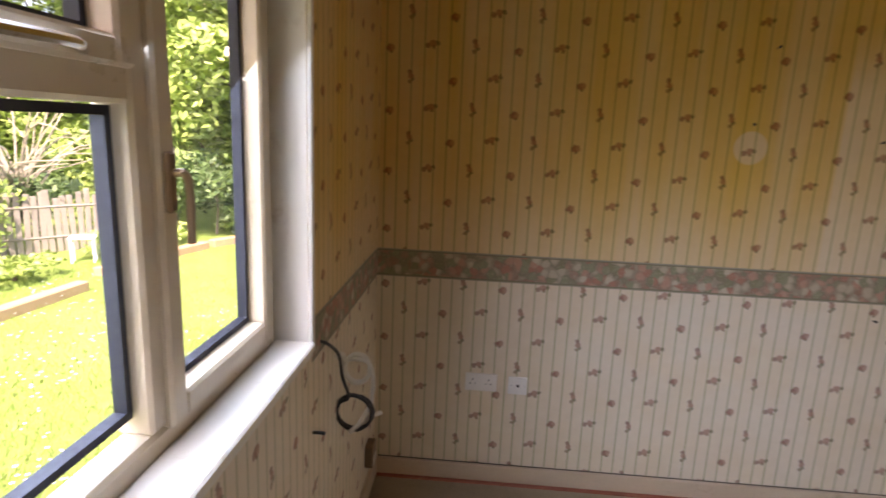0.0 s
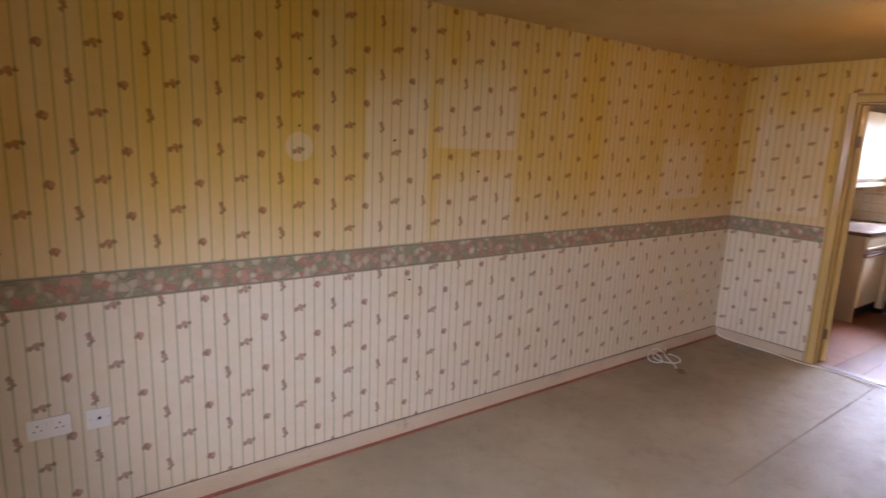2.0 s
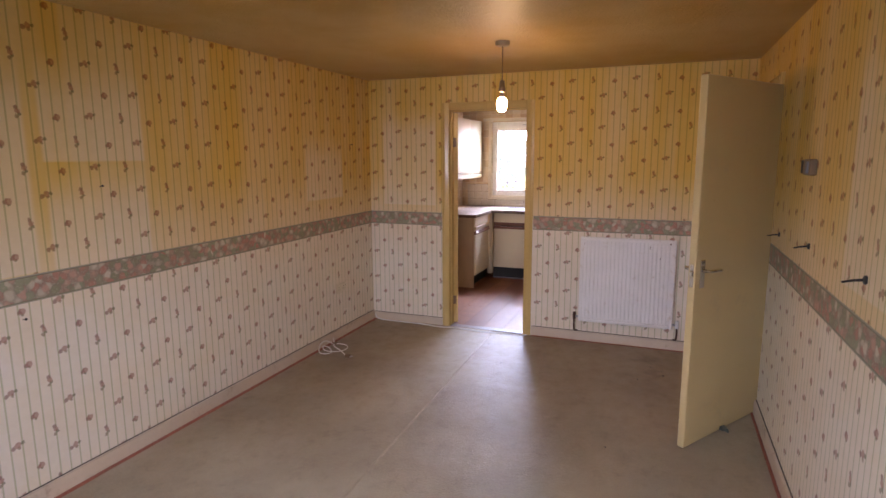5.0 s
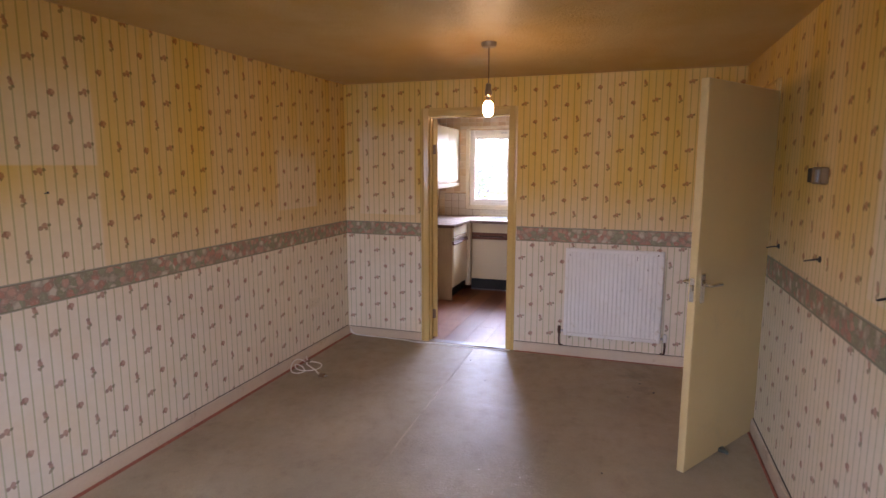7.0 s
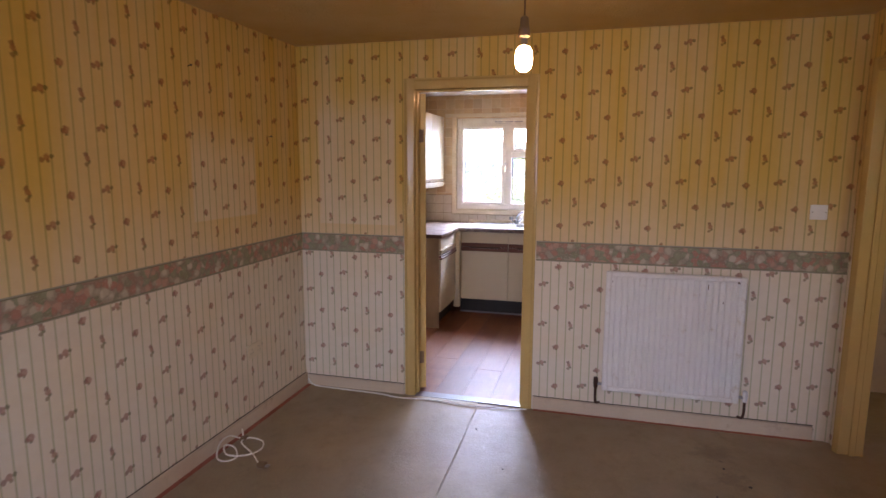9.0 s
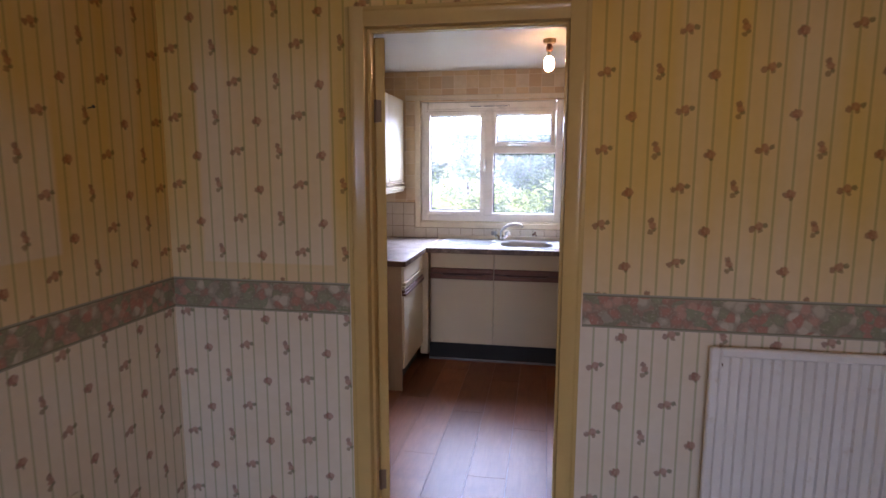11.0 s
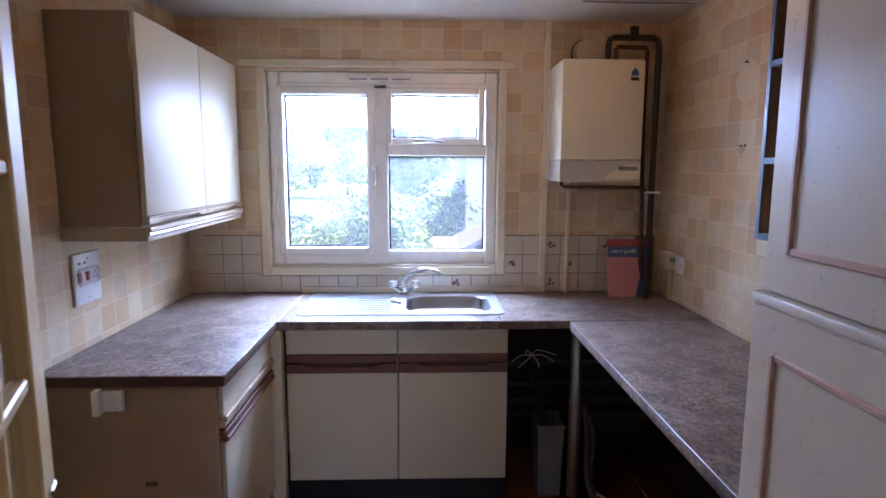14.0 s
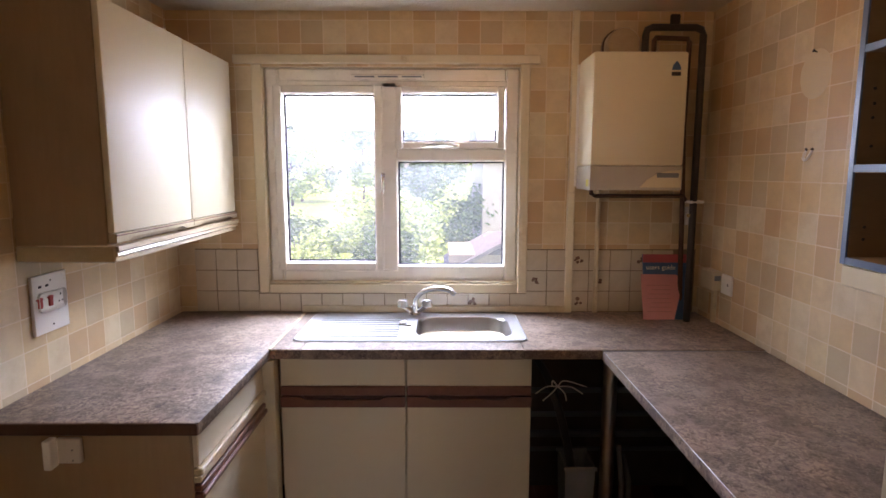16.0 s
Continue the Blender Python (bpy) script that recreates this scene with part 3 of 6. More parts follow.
# the two sheets of the floor, with a raised seam
def floor_sheet(name, y0, y1, lift):
    bm = bm_new()
    nx, ny = 150, 30
    grid = []
    for i in range(nx + 1):
        x = WX + 0.03 + (PX - 0.035 - WX) * i / nx
        row = []
        for j in range(ny + 1):
            y = y0 + (y1 - y0) * j / ny
            z = 0.003 + lift + 0.0024 * noise.noise(Vector((x * 1.4, y * 1.4, 3))) + 0.0025 * math.exp(-((x - 4.13 - 0.05 * noise.noise(Vector((y * 3, 1, 1)))) / 0.025) ** 2) * (y < 1.75) + 0.0012 * noise.noise(Vector((x * 6, y * 6, 8)))
            row.append(bm.verts.new((x, y + 0.02 * (x - 4.3) * (1 if 1.65 < y < 1.85 else 0), z)))
        grid.append(row)
    for a, b in zip(grid, grid[1:]):
        for k in range(ny):
            bm.faces.new((a[k], b[k], b[k + 1], a[k + 1]))
    return tagged(part(name, bm, M_SHEET), "grey-fawn worn floor sheet lying loose with a lifted seam", "floor sheet", kind="structure")


floor_sheet("floor_sheet", RY + 0.03, 1.756, 0.0)
floor_sheet("floor_sheet", 1.762, LY - 0.035, 0.003)
seam = bm_new()
for k in range(24):
    xa, xb = 1.4 + 3.9 * k / 24, 1.4 + 3.9 * (k + 1) / 24
    ya, yb = (1.762 + 0.02 * (q - 4.3) + 0.004 * noise.noise(Vector((q * 2.2, 0, 5))) for q in (xa, xb))
    ha, hb = (0.0085 + 0.003 * noise.noise(Vector((q * 3.1, 4, 5))) for q in (xa, xb))
    ends = [[seam.verts.new(p) for p in ((q, w - 0.010, 0.001), (q, w, h), (q, w + 0.002, h), (q, w + 0.004, 0.001))] for q, w, h in ((xa, ya, ha), (xb, yb, hb))]
    for j in range(3):
        seam.faces.new((ends[0][j], ends[1][j], ends[1][j + 1], ends[0][j + 1]))
tagged(part("trim_floor_seam", seam, M_SHEET), "raised curling edge where two floor sheets meet", "floor seam", kind="structure")


def run(name, m, pieces, label, bev=0.004, kind="structure"):
    for p in pieces:
        tagged(part(name, bm_box(bm_new(), *p, bev), m), label, name.replace("_", " "), kind=kind)


SK = 0.085
M_DUST = plain("grey_dust", (0.12, 0.095, 0.075), 0.9, vary=0.3, big=12)
run("baseboard", M_SKIRT, [(WX, LY - 0.018, 0, PX, LY, SK), (PX - 0.018, OP1 + 0.075, 0, PX, LY - 0.018, 0.075), (PX - 0.018, RY + 0.09, 0, PX, OP0 - 0.075, 0.085),
                           (WX, RY, 0, HD0 - 0.075, RY + 0.018, SK), (WX, RY + 0.018, 0, WX + 0.018, LY - 0.018, SK),
                           (3.4, HALL, 0, 6.4, HALL + 0.018, SK)], "cream painted skirting board, scuffed along the top")
run("trim_dust_line", M_DUST, [(WX + 0.02, LY - 0.006, SK, PX - 0.02, LY, SK + 0.004), (PX - 0.006, OP1 + 0.075, 0.075, PX, LY - 0.018, 0.079), (PX - 0.006, RY + 0.09, 0.085, PX, OP0 - 0.075, 0.089),
                                 (WX + 0.02, RY, SK, HD0 - 0.075, RY + 0.006, SK + 0.004)], "dark dust line along the top of the skirting", 0.001)
run("adhesive_line", M_REDEDGE, [(WX + 0.02, LY - 0.046, 0, PX - 0.02, LY - 0.019, 0.010), (PX - 0.034, RY + 0.09, 0, PX - 0.019, OP0 - 0.08, 0.009),
                                 (WX + 0.02, RY + 0.019, 0, HD0 - 0.08, RY + 0.034, 0.009)], "red carpet adhesive line along the skirting", 0.003)


def border(name, x0, y0, x1, y1, label="faded floral border paper in rose and green"):
    """A strip of border paper 1.5 mm proud of a wall."""
    return wall(name, [(x0, y0, BAND0, x1, y1, BAND1)], lambda n: M_BORDER, label)


border("trim_border_long", WX, LY - 0.0015, PX, LY + 0.001)
border("trim_border_partition", PX - 0.0015, OP1 + 0.072, PX + 0.001, LY - 0.002)
border("trim_border_partition", PX - 0.0015, RY, PX + 0.001, OP0 - 0.072)
border("trim_border_south", WX, RY - 0.001, HD0 - 0.075, RY + 0.0015)
border("trim_border_west", WX - 0.001, LW[1] + 0.03, WX + 0.0015, LY - 0.002)
for ob in scene.objects:
    if ob.name.startswith("trim_border"):
        ob["category"] = "wall border"


def architrave_profile(w, d):
    return [(0, 0), (w, 0), (w, d * 0.55), (w * 0.85, d * 0.6), (w * 0.72, d), (w * 0.45, d), (w * 0.30, d * 0.7), (w * 0.1, d * 0.62), (0, d * 0.45)]


def architrave(side, face, out, lo, hi, top, label, m=M_GLOSS, w=0.066, d=0.02, base=0.0):
    """A moulded surround: two uprights and a head on the wall plane side=face, proud by d towards out."""
    def flat(bm, a, b):
        return [(p, q) for p, q in zip(a, b)]
    prof = architrave_profile(w, d)
    for edge, sign in ((lo, -1), (hi, 1)):
        pts = [((edge + sign * p, face + out * q) if side == "y" else (face + out * q, edge + sign * p)) for p, q in prof]
        tagged(part("trim_architrave", bm_extrude(bm_new(), pts, "Z", base, top + w), m), label, "architrave", kind="structure")
    pts = [((face + out * q, top + p) if side == "x" else (face + out * q, top + p)) for p, q in prof]
    bm = bm_extrude(bm_new(), pts, "Y" if side == "x" else "X", lo + 0.001, hi - 0.001)
    tagged(part("trim_architrave", bm, m), label, "architrave", kind="structure")


AL = "yellowed gloss-painted moulded door surround"
architrave("x", PX, -1, OP0, OP1, OPH, AL)
architrave("x", PX + PT, 1, OP0, OP1, OPH, AL)
architrave("y", RY, 1, HD0, HD1, OPH, AL)
architrave("y", RY - 0.1, -1, HD0, HD1, OPH, AL)


def lining(boxes, label):
    for b in boxes:
        tagged(part("trim_door_lining", bm_box(bm_new(), *b, 0.003), M_GLOSS), label, "door lining", kind="structure")


lining([(PX - 0.004, OP0 - 0.018, 0, PX + PT + 0.004, OP0, OPH + 0.018), (PX - 0.004, OP1, 0, PX + PT + 0.004, OP1 + 0.018, OPH + 0.018), (PX - 0.004, OP0, OPH, PX + PT + 0.004, OP1, OPH + 0.018),
        (PX + 0.03, OP0, 0, PX + 0.062, OP0 + 0.012, OPH), (PX + 0.03, OP1 - 0.012, 0, PX + 0.062, OP1, OPH), (PX + 0.03, OP0 + 0.012, OPH - 0.012, PX + 0.062, OP1 - 0.012, OPH),
        (HD0 - 0.018, RY - 0.104, 0, HD0, RY + 0.004, OPH + 0.018), (HD1, RY - 0.104, 0, HD1 + 0.018, RY + 0.004, OPH + 0.018), (HD0, RY - 0.104, OPH, HD1, RY + 0.004, OPH + 0.018),
        (HD1 - 0.012, RY - 0.07, 0, HD1, RY - 0.04, OPH)], "yellowed gloss-painted door lining with stop bead")
M_SADDLE = wood("threshold_board", (0.09, 0.06, 0.055), (0.20, 0.145, 0.13), 0.4, (6, 1, 6), 6.0)
run("threshold", M_SADDLE, [(PX - 0.02, OP0, 0, PX + 0.064, OP1, 0.010)], "worn dark threshold strip", 0.003)


# ---- windows ----
def ring(bm, axis, c0, c1, a0, a1, z0, z1, w, bev=0.006):
    """A rectangular frame between c0 and c1 on an axis."""
    for p0, p1, q0, q1 in ((a0, a0 + w, z0, z1), (a1 - w, a1, z0, z1), (a0 + w, a1 - w, z0, z0 + w), (a0 + w, a1 - w, z1 - w, z1)):
        bm_box(bm, *((c0, p0, q0, c1, p1, q1) if axis == "x" else (p0, c0, q0, p1, c1, q1)), bev)
    return bm


def window(name, label, x0, x1, inner, y0, y1, z0, z1, mullions, lights, m=None):
    """Upvc window. inner: -1 or 1, the side of the room. lights: panes (y0, y1, z0, z1, sash) by their glass."""
    m = m or M_WHITE
    w = tagged(part(name, ring(bm_new(), "x", x0, x1, y0, y1, z0, z1, 0.05 if inner > 0 else 0.061, 0.008), m), label, "window", kind="structure")
    for m0, m1, n0, n1 in mullions:
        part("mullion", bm_box(bm_new(), x0, m0, n0, x1, m1, n1, 0.007), m, w)
    xin = (x0, x1)[inner > 0]
    xm = x0 + 0.012 if inner > 0 else x1 - 0.03
    for a0, a1, b0, b1, sash in lights:
        if sash:
            s0, s1 = (xin - 0.014, xm) if inner < 0 else (xm, xin + 0.014)
            part("sash", ring(bm_new(), "x", s0, s1, a0 - sash - 0.003, a1 + sash + 0.003, b0 - sash - 0.003, b1 + sash + 0.003, sash, 0.006), m, w)
        g0, g1 = (xm - 0.012, xm) if inner < 0 else (xm, xm + 0.024)
        part("gasket", ring(bm_new(), "x", g0, g1, a0 - 0.004, a1 + 0.004, b0 - 0.004, b1 + 0.004, 0.008 if inner < 0 else 0.014, 0), M_GASKET, w)
        pane = part("pane", bm_box(bm_new(), xm - 0.003, a0, b0, xm + 0.003, a1, b1), M_GLASS if inner > 0 else M_HAZY, w)
        pane.visible_shadow = False
    return w


# living room: three lights, a fanlight over the middle one
wy0, wy1, wz0, wz1 = LW
win1 = window("window_1", "white plastic window with dark gaskets and open view of the garden", -0.115, -0.05, 1, wy0, wy1, wz0, wz1,
              [(1.474, 1.532, wz0 + 0.05, wz1 - 0.05), (0.73, 0.79, wz0 + 0.05, wz1 - 0.05), (0.79, 1.474, 1.605, 1.665)],
              [(1.568, 1.938, 1.108, 1.945, 0.05), (0.80, 1.464, 1.105, 1.598, 0), (0.82, 1.43, 1.70, 1.93, 0.042), (0.38, 0.72, 1.10, 1.945, 0.024)], M_DIMUPVC)
M_BRONZE = plain("worn_handle_metal", (0.24, 0.15, 0.085), 0.4, 0.6, vary=0.15)
for y in (1.535, 0.76):
    h = part("window_handle", bm_box(bm_new(), -0.038, y - 0.011, 1.435, -0.024, y + 0.011, 1.535, 0.004), M_BRONZE, win1, "worn metal casement handle")
    part("lever", bm_tube(bm_new(), [(-0.026, y, 1.50), (-0.006, y, 1.50), (0.0, y + 0.003, 1.475), (-0.001, y + 0.004, 1.385)], 0.007), M_BRONZE, h)
part("fanlight_stay", bm_tube(bm_new(), [(-0.04, 0.95, 1.665), (-0.02, 1.0, 1.668), (-0.015, 1.2, 1.67), (-0.02, 1.32, 1.672), (-0.035, 1.36, 1.668)], 0.008), M_CHROME, win1, "metal fanlight stay")
run("window_sill", M_SILLW, [(-0.05, wy0, wz0 - 0.004, WX + 0.02, wy1, wz0 + 0.012)], "white painted inner window sill, dusty along the frame", 0.005)
run("trim_window", M_SILLW, [(WX, wy1, wz0 - 0.02, WX + 0.012, wy1 + 0.022, wz1 + 0.022), (WX, wy0 - 0.022, wz0 - 0.02, WX + 0.012, wy0, wz1 + 0.022), (WX, wy0, wz1, WX + 0.012, wy1, wz1 + 0.022),
                             (WX, wy0, wz0 - 0.028, WX + 0.012, wy1, wz0 - 0.005)], "white painted edge bead round the window reveal", 0.003)

# kitchen: a tall casement beside a fixed light with a fanlight
ky0, ky1, kz0, kz1 = KW
win2 = window("window_2", "white plastic kitchen window with vent and fanlight", 8.20, 8.28, -1, ky0 + 0.001, ky1 - 0.001, kz0 + 0.001, kz1 - 0.001,
              [(2.014, 2.090, kz0 + 0.06, kz1 - 0.06), (ky0 + 0.06, 2.014, 1.612, 1.672), (ky0 + 0.055, ky1 - 0.055, 1.948, 1.985), (ky0 + 0.055, 2.02, 1.08, 1.117)],
              [(2.125, 2.546, 1.136, 1.918, 0.040), (1.551, 1.988, 1.708, 1.921, 0.034), (1.511, 2.010, 1.117, 1.610, 0)])
part("trickle_vent", bm_box(bm_new(), 8.18, 1.887, 1.985, 8.20, 2.225, 2.008, 0.003), M_WHITE, win2)
for k in range(3):
    part("vent_slot", bm_box(bm_new(), 8.178, 1.90 + k * 0.108, 1.993, 8.181, 1.99 + k * 0.108, 2.0), M_GREY, win2)
h = part("window_handle", bm_box(bm_new(), 8.172, 2.072, 1.48, 8.186, 2.092, 1.56, 0.004), M_CHROME, win2)
part("lever", bm_tube(bm_new(), [(8.172, 2.082, 1.54), (8.155, 2.082, 1.54), (8.152, 2.082, 1.46)], 0.007), M_CHROME, h)
part("fanlight_stay", bm_tube(bm_new(), [(8.18, 1.73, 1.682), (8.168, 1.765, 1.687), (8.168, 1.865, 1.685), (8.18, 1.90, 1.682)], 0.007), M_CHROME, win2)
run("trim_kitchen_window", M_TRIMC, [(KX - 0.018, ky1, kz0 - 0.045, KX, ky1 + 0.048, kz1 + 0.012), (KX - 0.018, ky0 - 0.045, kz0 - 0.045, KX, ky0, kz1 + 0.012), (KX - 0.018, ky0, kz0 - 0.045, KX, ky1, kz0),
                                     (KX - 0.026, 1.357, kz1 + 0.013, KX, 2.756, kz1 + 0.052)], "cream gloss window surround with curtain batten", 0.004)
run("window_board", M_TRIMC, [(KX - 0.005, ky0, kz0, 8.20, ky1, kz0 + 0.012)], "cream painted window board", 0.004)


# ---- doors ----
def lever_handle(parent, x, y, z, side, label="satin metal lever handle on a plate"):
    """Plate and lever in the door's own coordinates; side is the face it sits on."""
    h = part("door_handle", bm_box(bm_new(), x - 0.02, y, z - 0.075, x + 0.02, y + side * 0.008, z + 0.075, 0.003), M_CHROME, parent, label, True)
    part("lever", bm_tube(bm_new(), [(x, y + side * 0.006, z + 0.02), (x, y + side * 0.045, z + 0.02), (x - 0.02, y + side * 0.052, z + 0.02), (x - 0.10, y + side * 0.05, z + 0.016)], 0.009), M_CHROME, h, "", True)
    return h


def hinge(parent, x, y, z):
    part("hinge", bm_cyl(bm_box(bm_new(), x - 0.004, y - 0.02, z - 0.04, x + 0.004, y + 0.02, z + 0.04), (x, y, z - 0.042), (x, y, z + 0.042), 0.007, seg=10), M_OLDPLASTIC, parent, "painted steel hinge", True)


# hall door, flush, standing wide open into the living room
d1 = thing("door_1", pose(HD0, RY + 0.006, 0.008, 0, 0, 146.6), "cream painted flush door standing open into the room", "door", kind="structure")
part("leaf", bm_box(bm_new(), 0.004, 0, 0, 0.838, 0.04, 1.975, 0.004), M_DOOR, d1, "", True)
lever_handle(d1, 0.778, 0.0, 0.965, -1)
lever_handle(d1, 0.778, 0.04, 0.965, 1)
part("latch_plate", bm_box(bm_new(), 0.836, 0.01, 0.90, 0.8405, 0.032, 1.02), M_CHROME, d1, "", True)
part("latch_bolt", bm_box(bm_new(), 0.8395, 0.014, 0.955, 0.853, 0.028, 0.985, 0.003), M_CHROME, d1, "", True)
for z in (0.22, 1.72):
    hinge(d1, 0.0, 0.004, z)

# kitchen door, glazed with many small panes, standing open into the kitchen
d2 = thing("door_2", pose(PX + PT + 0.004, OP1 - 0.002, 0.012, 0, 0, 25.0), "cream painted glazed door with small panes, open into the kitchen", "door", kind="structure")
DW, DH = 0.695, 1.965
for name, b in (("stile", (0.0, -0.04, 0, 0.095, 0, DH)), ("stile", (DW - 0.095, -0.04, 0, DW, 0, DH)), ("rail", (0.095, -0.04, 0, DW - 0.095, 0, 0.20)), ("rail", (0.095, -0.04, DH - 0.10, DW - 0.095, 0, DH))):
    part(name, bm_box(bm_new(), *b, 0.004), M_GLOSS if b[0] < 0.01 else M_DOOR, d2, "", True)
gx0, gx1, gz0, gz1 = 0.095, DW - 0.095, 0.20, DH - 0.10
for k in range(1, 5):
    z = gz0 + (gz1 - gz0) * k / 5
    part("glazing_bar", bm_box(bm_new(), gx0, -0.034, z - 0.011, gx1, -0.006, z + 0.011, 0.004), M_DOOR, d2, "", True)
for k in range(1, 3):
    x = gx0 + (gx1 - gx0) * k / 3
    part("glazing_bar", bm_box(bm_new(), x - 0.011, -0.034, gz0, x + 0.011, -0.006, gz1, 0.004), M_DOOR, d2, "", True)
for i in range(3):
    for k in range(5):
        x0, x1 = gx0 + (gx1 - gx0) * i / 3 + 0.008, gx0 + (gx1 - gx0) * (i + 1) / 3 - 0.008
        z0, z1 = gz0 + (gz1 - gz0) * k / 5 + 0.008, gz0 + (gz1 - gz0) * (k + 1) / 5 - 0.008
        part("pane", bm_box(bm_new(), x0, -0.022, z0, x1, -0.018, z1), M_GLASS, d2, "", True)
lever_handle(d2, DW - 0.05, -0.04, 0.93, -1)
lever_handle(d2, DW - 0.05, 0.0, 0.93, 1)
for z in (0.22, 1.70):
    hinge(d2, -0.002, -0.004, z)


# ---- living room things ----
M_ROSE = plain("smoked_plastic", (0.34, 0.25, 0.15), 0.4, vary=0.1)


def pendant(name, x, y, top, drop, label, m, rose_r=0.045):
    t = thing(name, (x, y, top), label, "light")
    part("ceiling_rose", bm_lathe(bm_new(), [(rose_r, 0), (rose_r, -0.014), (rose_r * 0.86, -0.026), (0.012, -0.03)], (x, y, top)), M_ROSE, t)
    z = top - drop
    if drop > 0.1:
        part("flex", bm_tube(bm_new(), [(x, y, top - 0.028), (x + 0.002, y, top - drop * 0.5), (x, y, z + 0.035)], 0.0035, 8), M_OLDPLASTIC, t)
    part("lamp_holder", bm_lathe(bm_new(), [(0.008, 0.04), (0.015, 0.034), (0.018, 0.0), (0.021, -0.004), (0.021, -0.03), (0.015, -0.036)], (x, y, z)), M_OLDPLASTIC if drop > 0.1 else M_BROWN, t)
    part("bulb_cap", bm_lathe(bm_new(), [(0.0125, -0.034), (0.0125, -0.06), (0.017, -0.07)], (x, y, z)), M_STEEL, t)
    b = part("bulb", bm_lathe(bm_new(), [(0.017, -0.064), (0.024, -0.072), (0.029, -0.082), (0.031, -0.102), (0.030, -0.124), (0.025, -0.142), (0.013, -0.151), (0.002, -0.153)], (x, y, z)), m, t, "lit frosted bulb")
    return t


pendant("pendant_lamp", 4.06, 1.371, CEIL, 0.27, "bare lit bulb on a flex from a ceiling rose", M_BULB)
pendant("batten_lamp", 7.115, 1.578, KCEIL, 0.04, "bare lit bulb in a brown batten holder", M_KBULB, 0.04)


def radiator():
    y0, y1, z0, z1, xf = 0.275, 1.024, 0.190, 0.918, 5.326
    r = thing("radiator", (5.34, 0.65, z0), "white enamelled ribbed panel radiator with rust marks", "radiator")
    bm = bm_new()
    n = 22
    pts = [(xf + 0.028, y0 + 0.012)]
    for k in range(n):
        a = y0 + 0.02 + (y1 - y0 - 0.04) * k / n
        s = (y1 - y0 - 0.04) / n
        pts += [(xf + 0.005, a), (xf + 0.005, a + s * 0.62), (xf + 0.016, a + s * 0.74), (xf + 0.016, a + s * 0.88)]
    pts += [(xf + 0.005, y1 - 0.02), (xf + 0.028, y1 - 0.012)]
    part("ribbed_panel", bm_extrude(bm, pts, "Z", z0 + 0.03, z1 - 0.03), M_RAD, r)
    fr = ring(bm_new(), "x", xf, xf + 0.03, y0, y1, z0, z1, 0.03, 0.006)
    part("rim", fr, M_RAD, r)
    for y in (y0 + 0.15, y1 - 0.15):
        part("bracket", bm_box(bm_new(), xf + 0.028, y - 0.02, z0 + 0.08, PX, y + 0.02, z1 - 0.08), M_RAD, r)
    for y, s in ((y0, -1), (y1, 1)):
        v = part("valve", bm_lathe(bm_new(), [(0.012, -0.03), (0.014, 0.0), (0.013, 0.03), (0.009, 0.034)], (xf + 0.02, y + s * 0.035, z0 + 0.04)), M_PLASTIC if s < 0 else M_COPPER, r)
        part("valve_tail", bm_cyl(bm_new(), (xf + 0.02, y - s * 0.002, z0 + 0.035), (xf + 0.02, y + s * 0.034, z0 + 0.035), 0.009, seg=10), M_STEEL, r)
        part("pipe_tail", bm_tube(bm_new(), [(xf + 0.02, y + s * 0.035, z0 + 0.01), (xf + 0.022, y + s * 0.036, z0 - 0.05), (xf + 0.03, y + s * 0.03, 0.10), (xf + 0.05, y + s * 0.01, 0.095)], 0.0075), M_COPPER, r)
    part("bleed_plug", bm_cyl(bm_new(), (xf - 0.004, y0 + 0.045, z1 - 0.03), (xf + 0.01, y0 + 0.045, z1 - 0.03), 0.006, seg=8), M_OLDPLASTIC, r)
    for y, z, l in ((0.47, 0.84, 0.03), (0.39, 0.76, 0.018), (0.985, 0.855, 0.012)):
        part("rust_mark", bm_box(bm_new(), xf + 0.0035, y, z, xf + 0.0055, y + 0.004, z + l, 0.0008), M_OLDPLASTIC, r, "brown rust run")
    return r


radiator()


def plate(name, label, category, axis, face, out, a0, a1, z0, z1, m=M_PLASTIC, group=""):
    """A switch or socket plate; returns it with a helper that adds marks on its face."""
    d = 0.012
    lo, hi = sorted((face, face + out * d))
    dims = (a0, lo, z0, a1, hi, z1) if axis == "y" else (lo, a0, z0, hi, a1, z1)
    c = ((a0 + a1) / 2, face, z0) if axis == "y" else (face, (a0 + a1) / 2, z0)
    t = thing(name, c, label, category, group)
    part("face_plate", bm_box(bm_new(), *dims, 0.004, 2), m, t)

    def mark(kind, p, q, w, h, mm, up=0.003):
        lo2, hi2 = sorted((face + out * (d - 0.001), face + out * (d + up)))
        b = (p - w / 2, lo2, q - h / 2, p + w / 2, hi2, q + h / 2) if axis == "y" else (lo2, p - w / 2, q - h / 2, hi2, p + w / 2, q + h / 2)
        return part(kind, bm_box(bm_new(), *b, min(w, h) * 0.15), mm, t)
    return t, mark


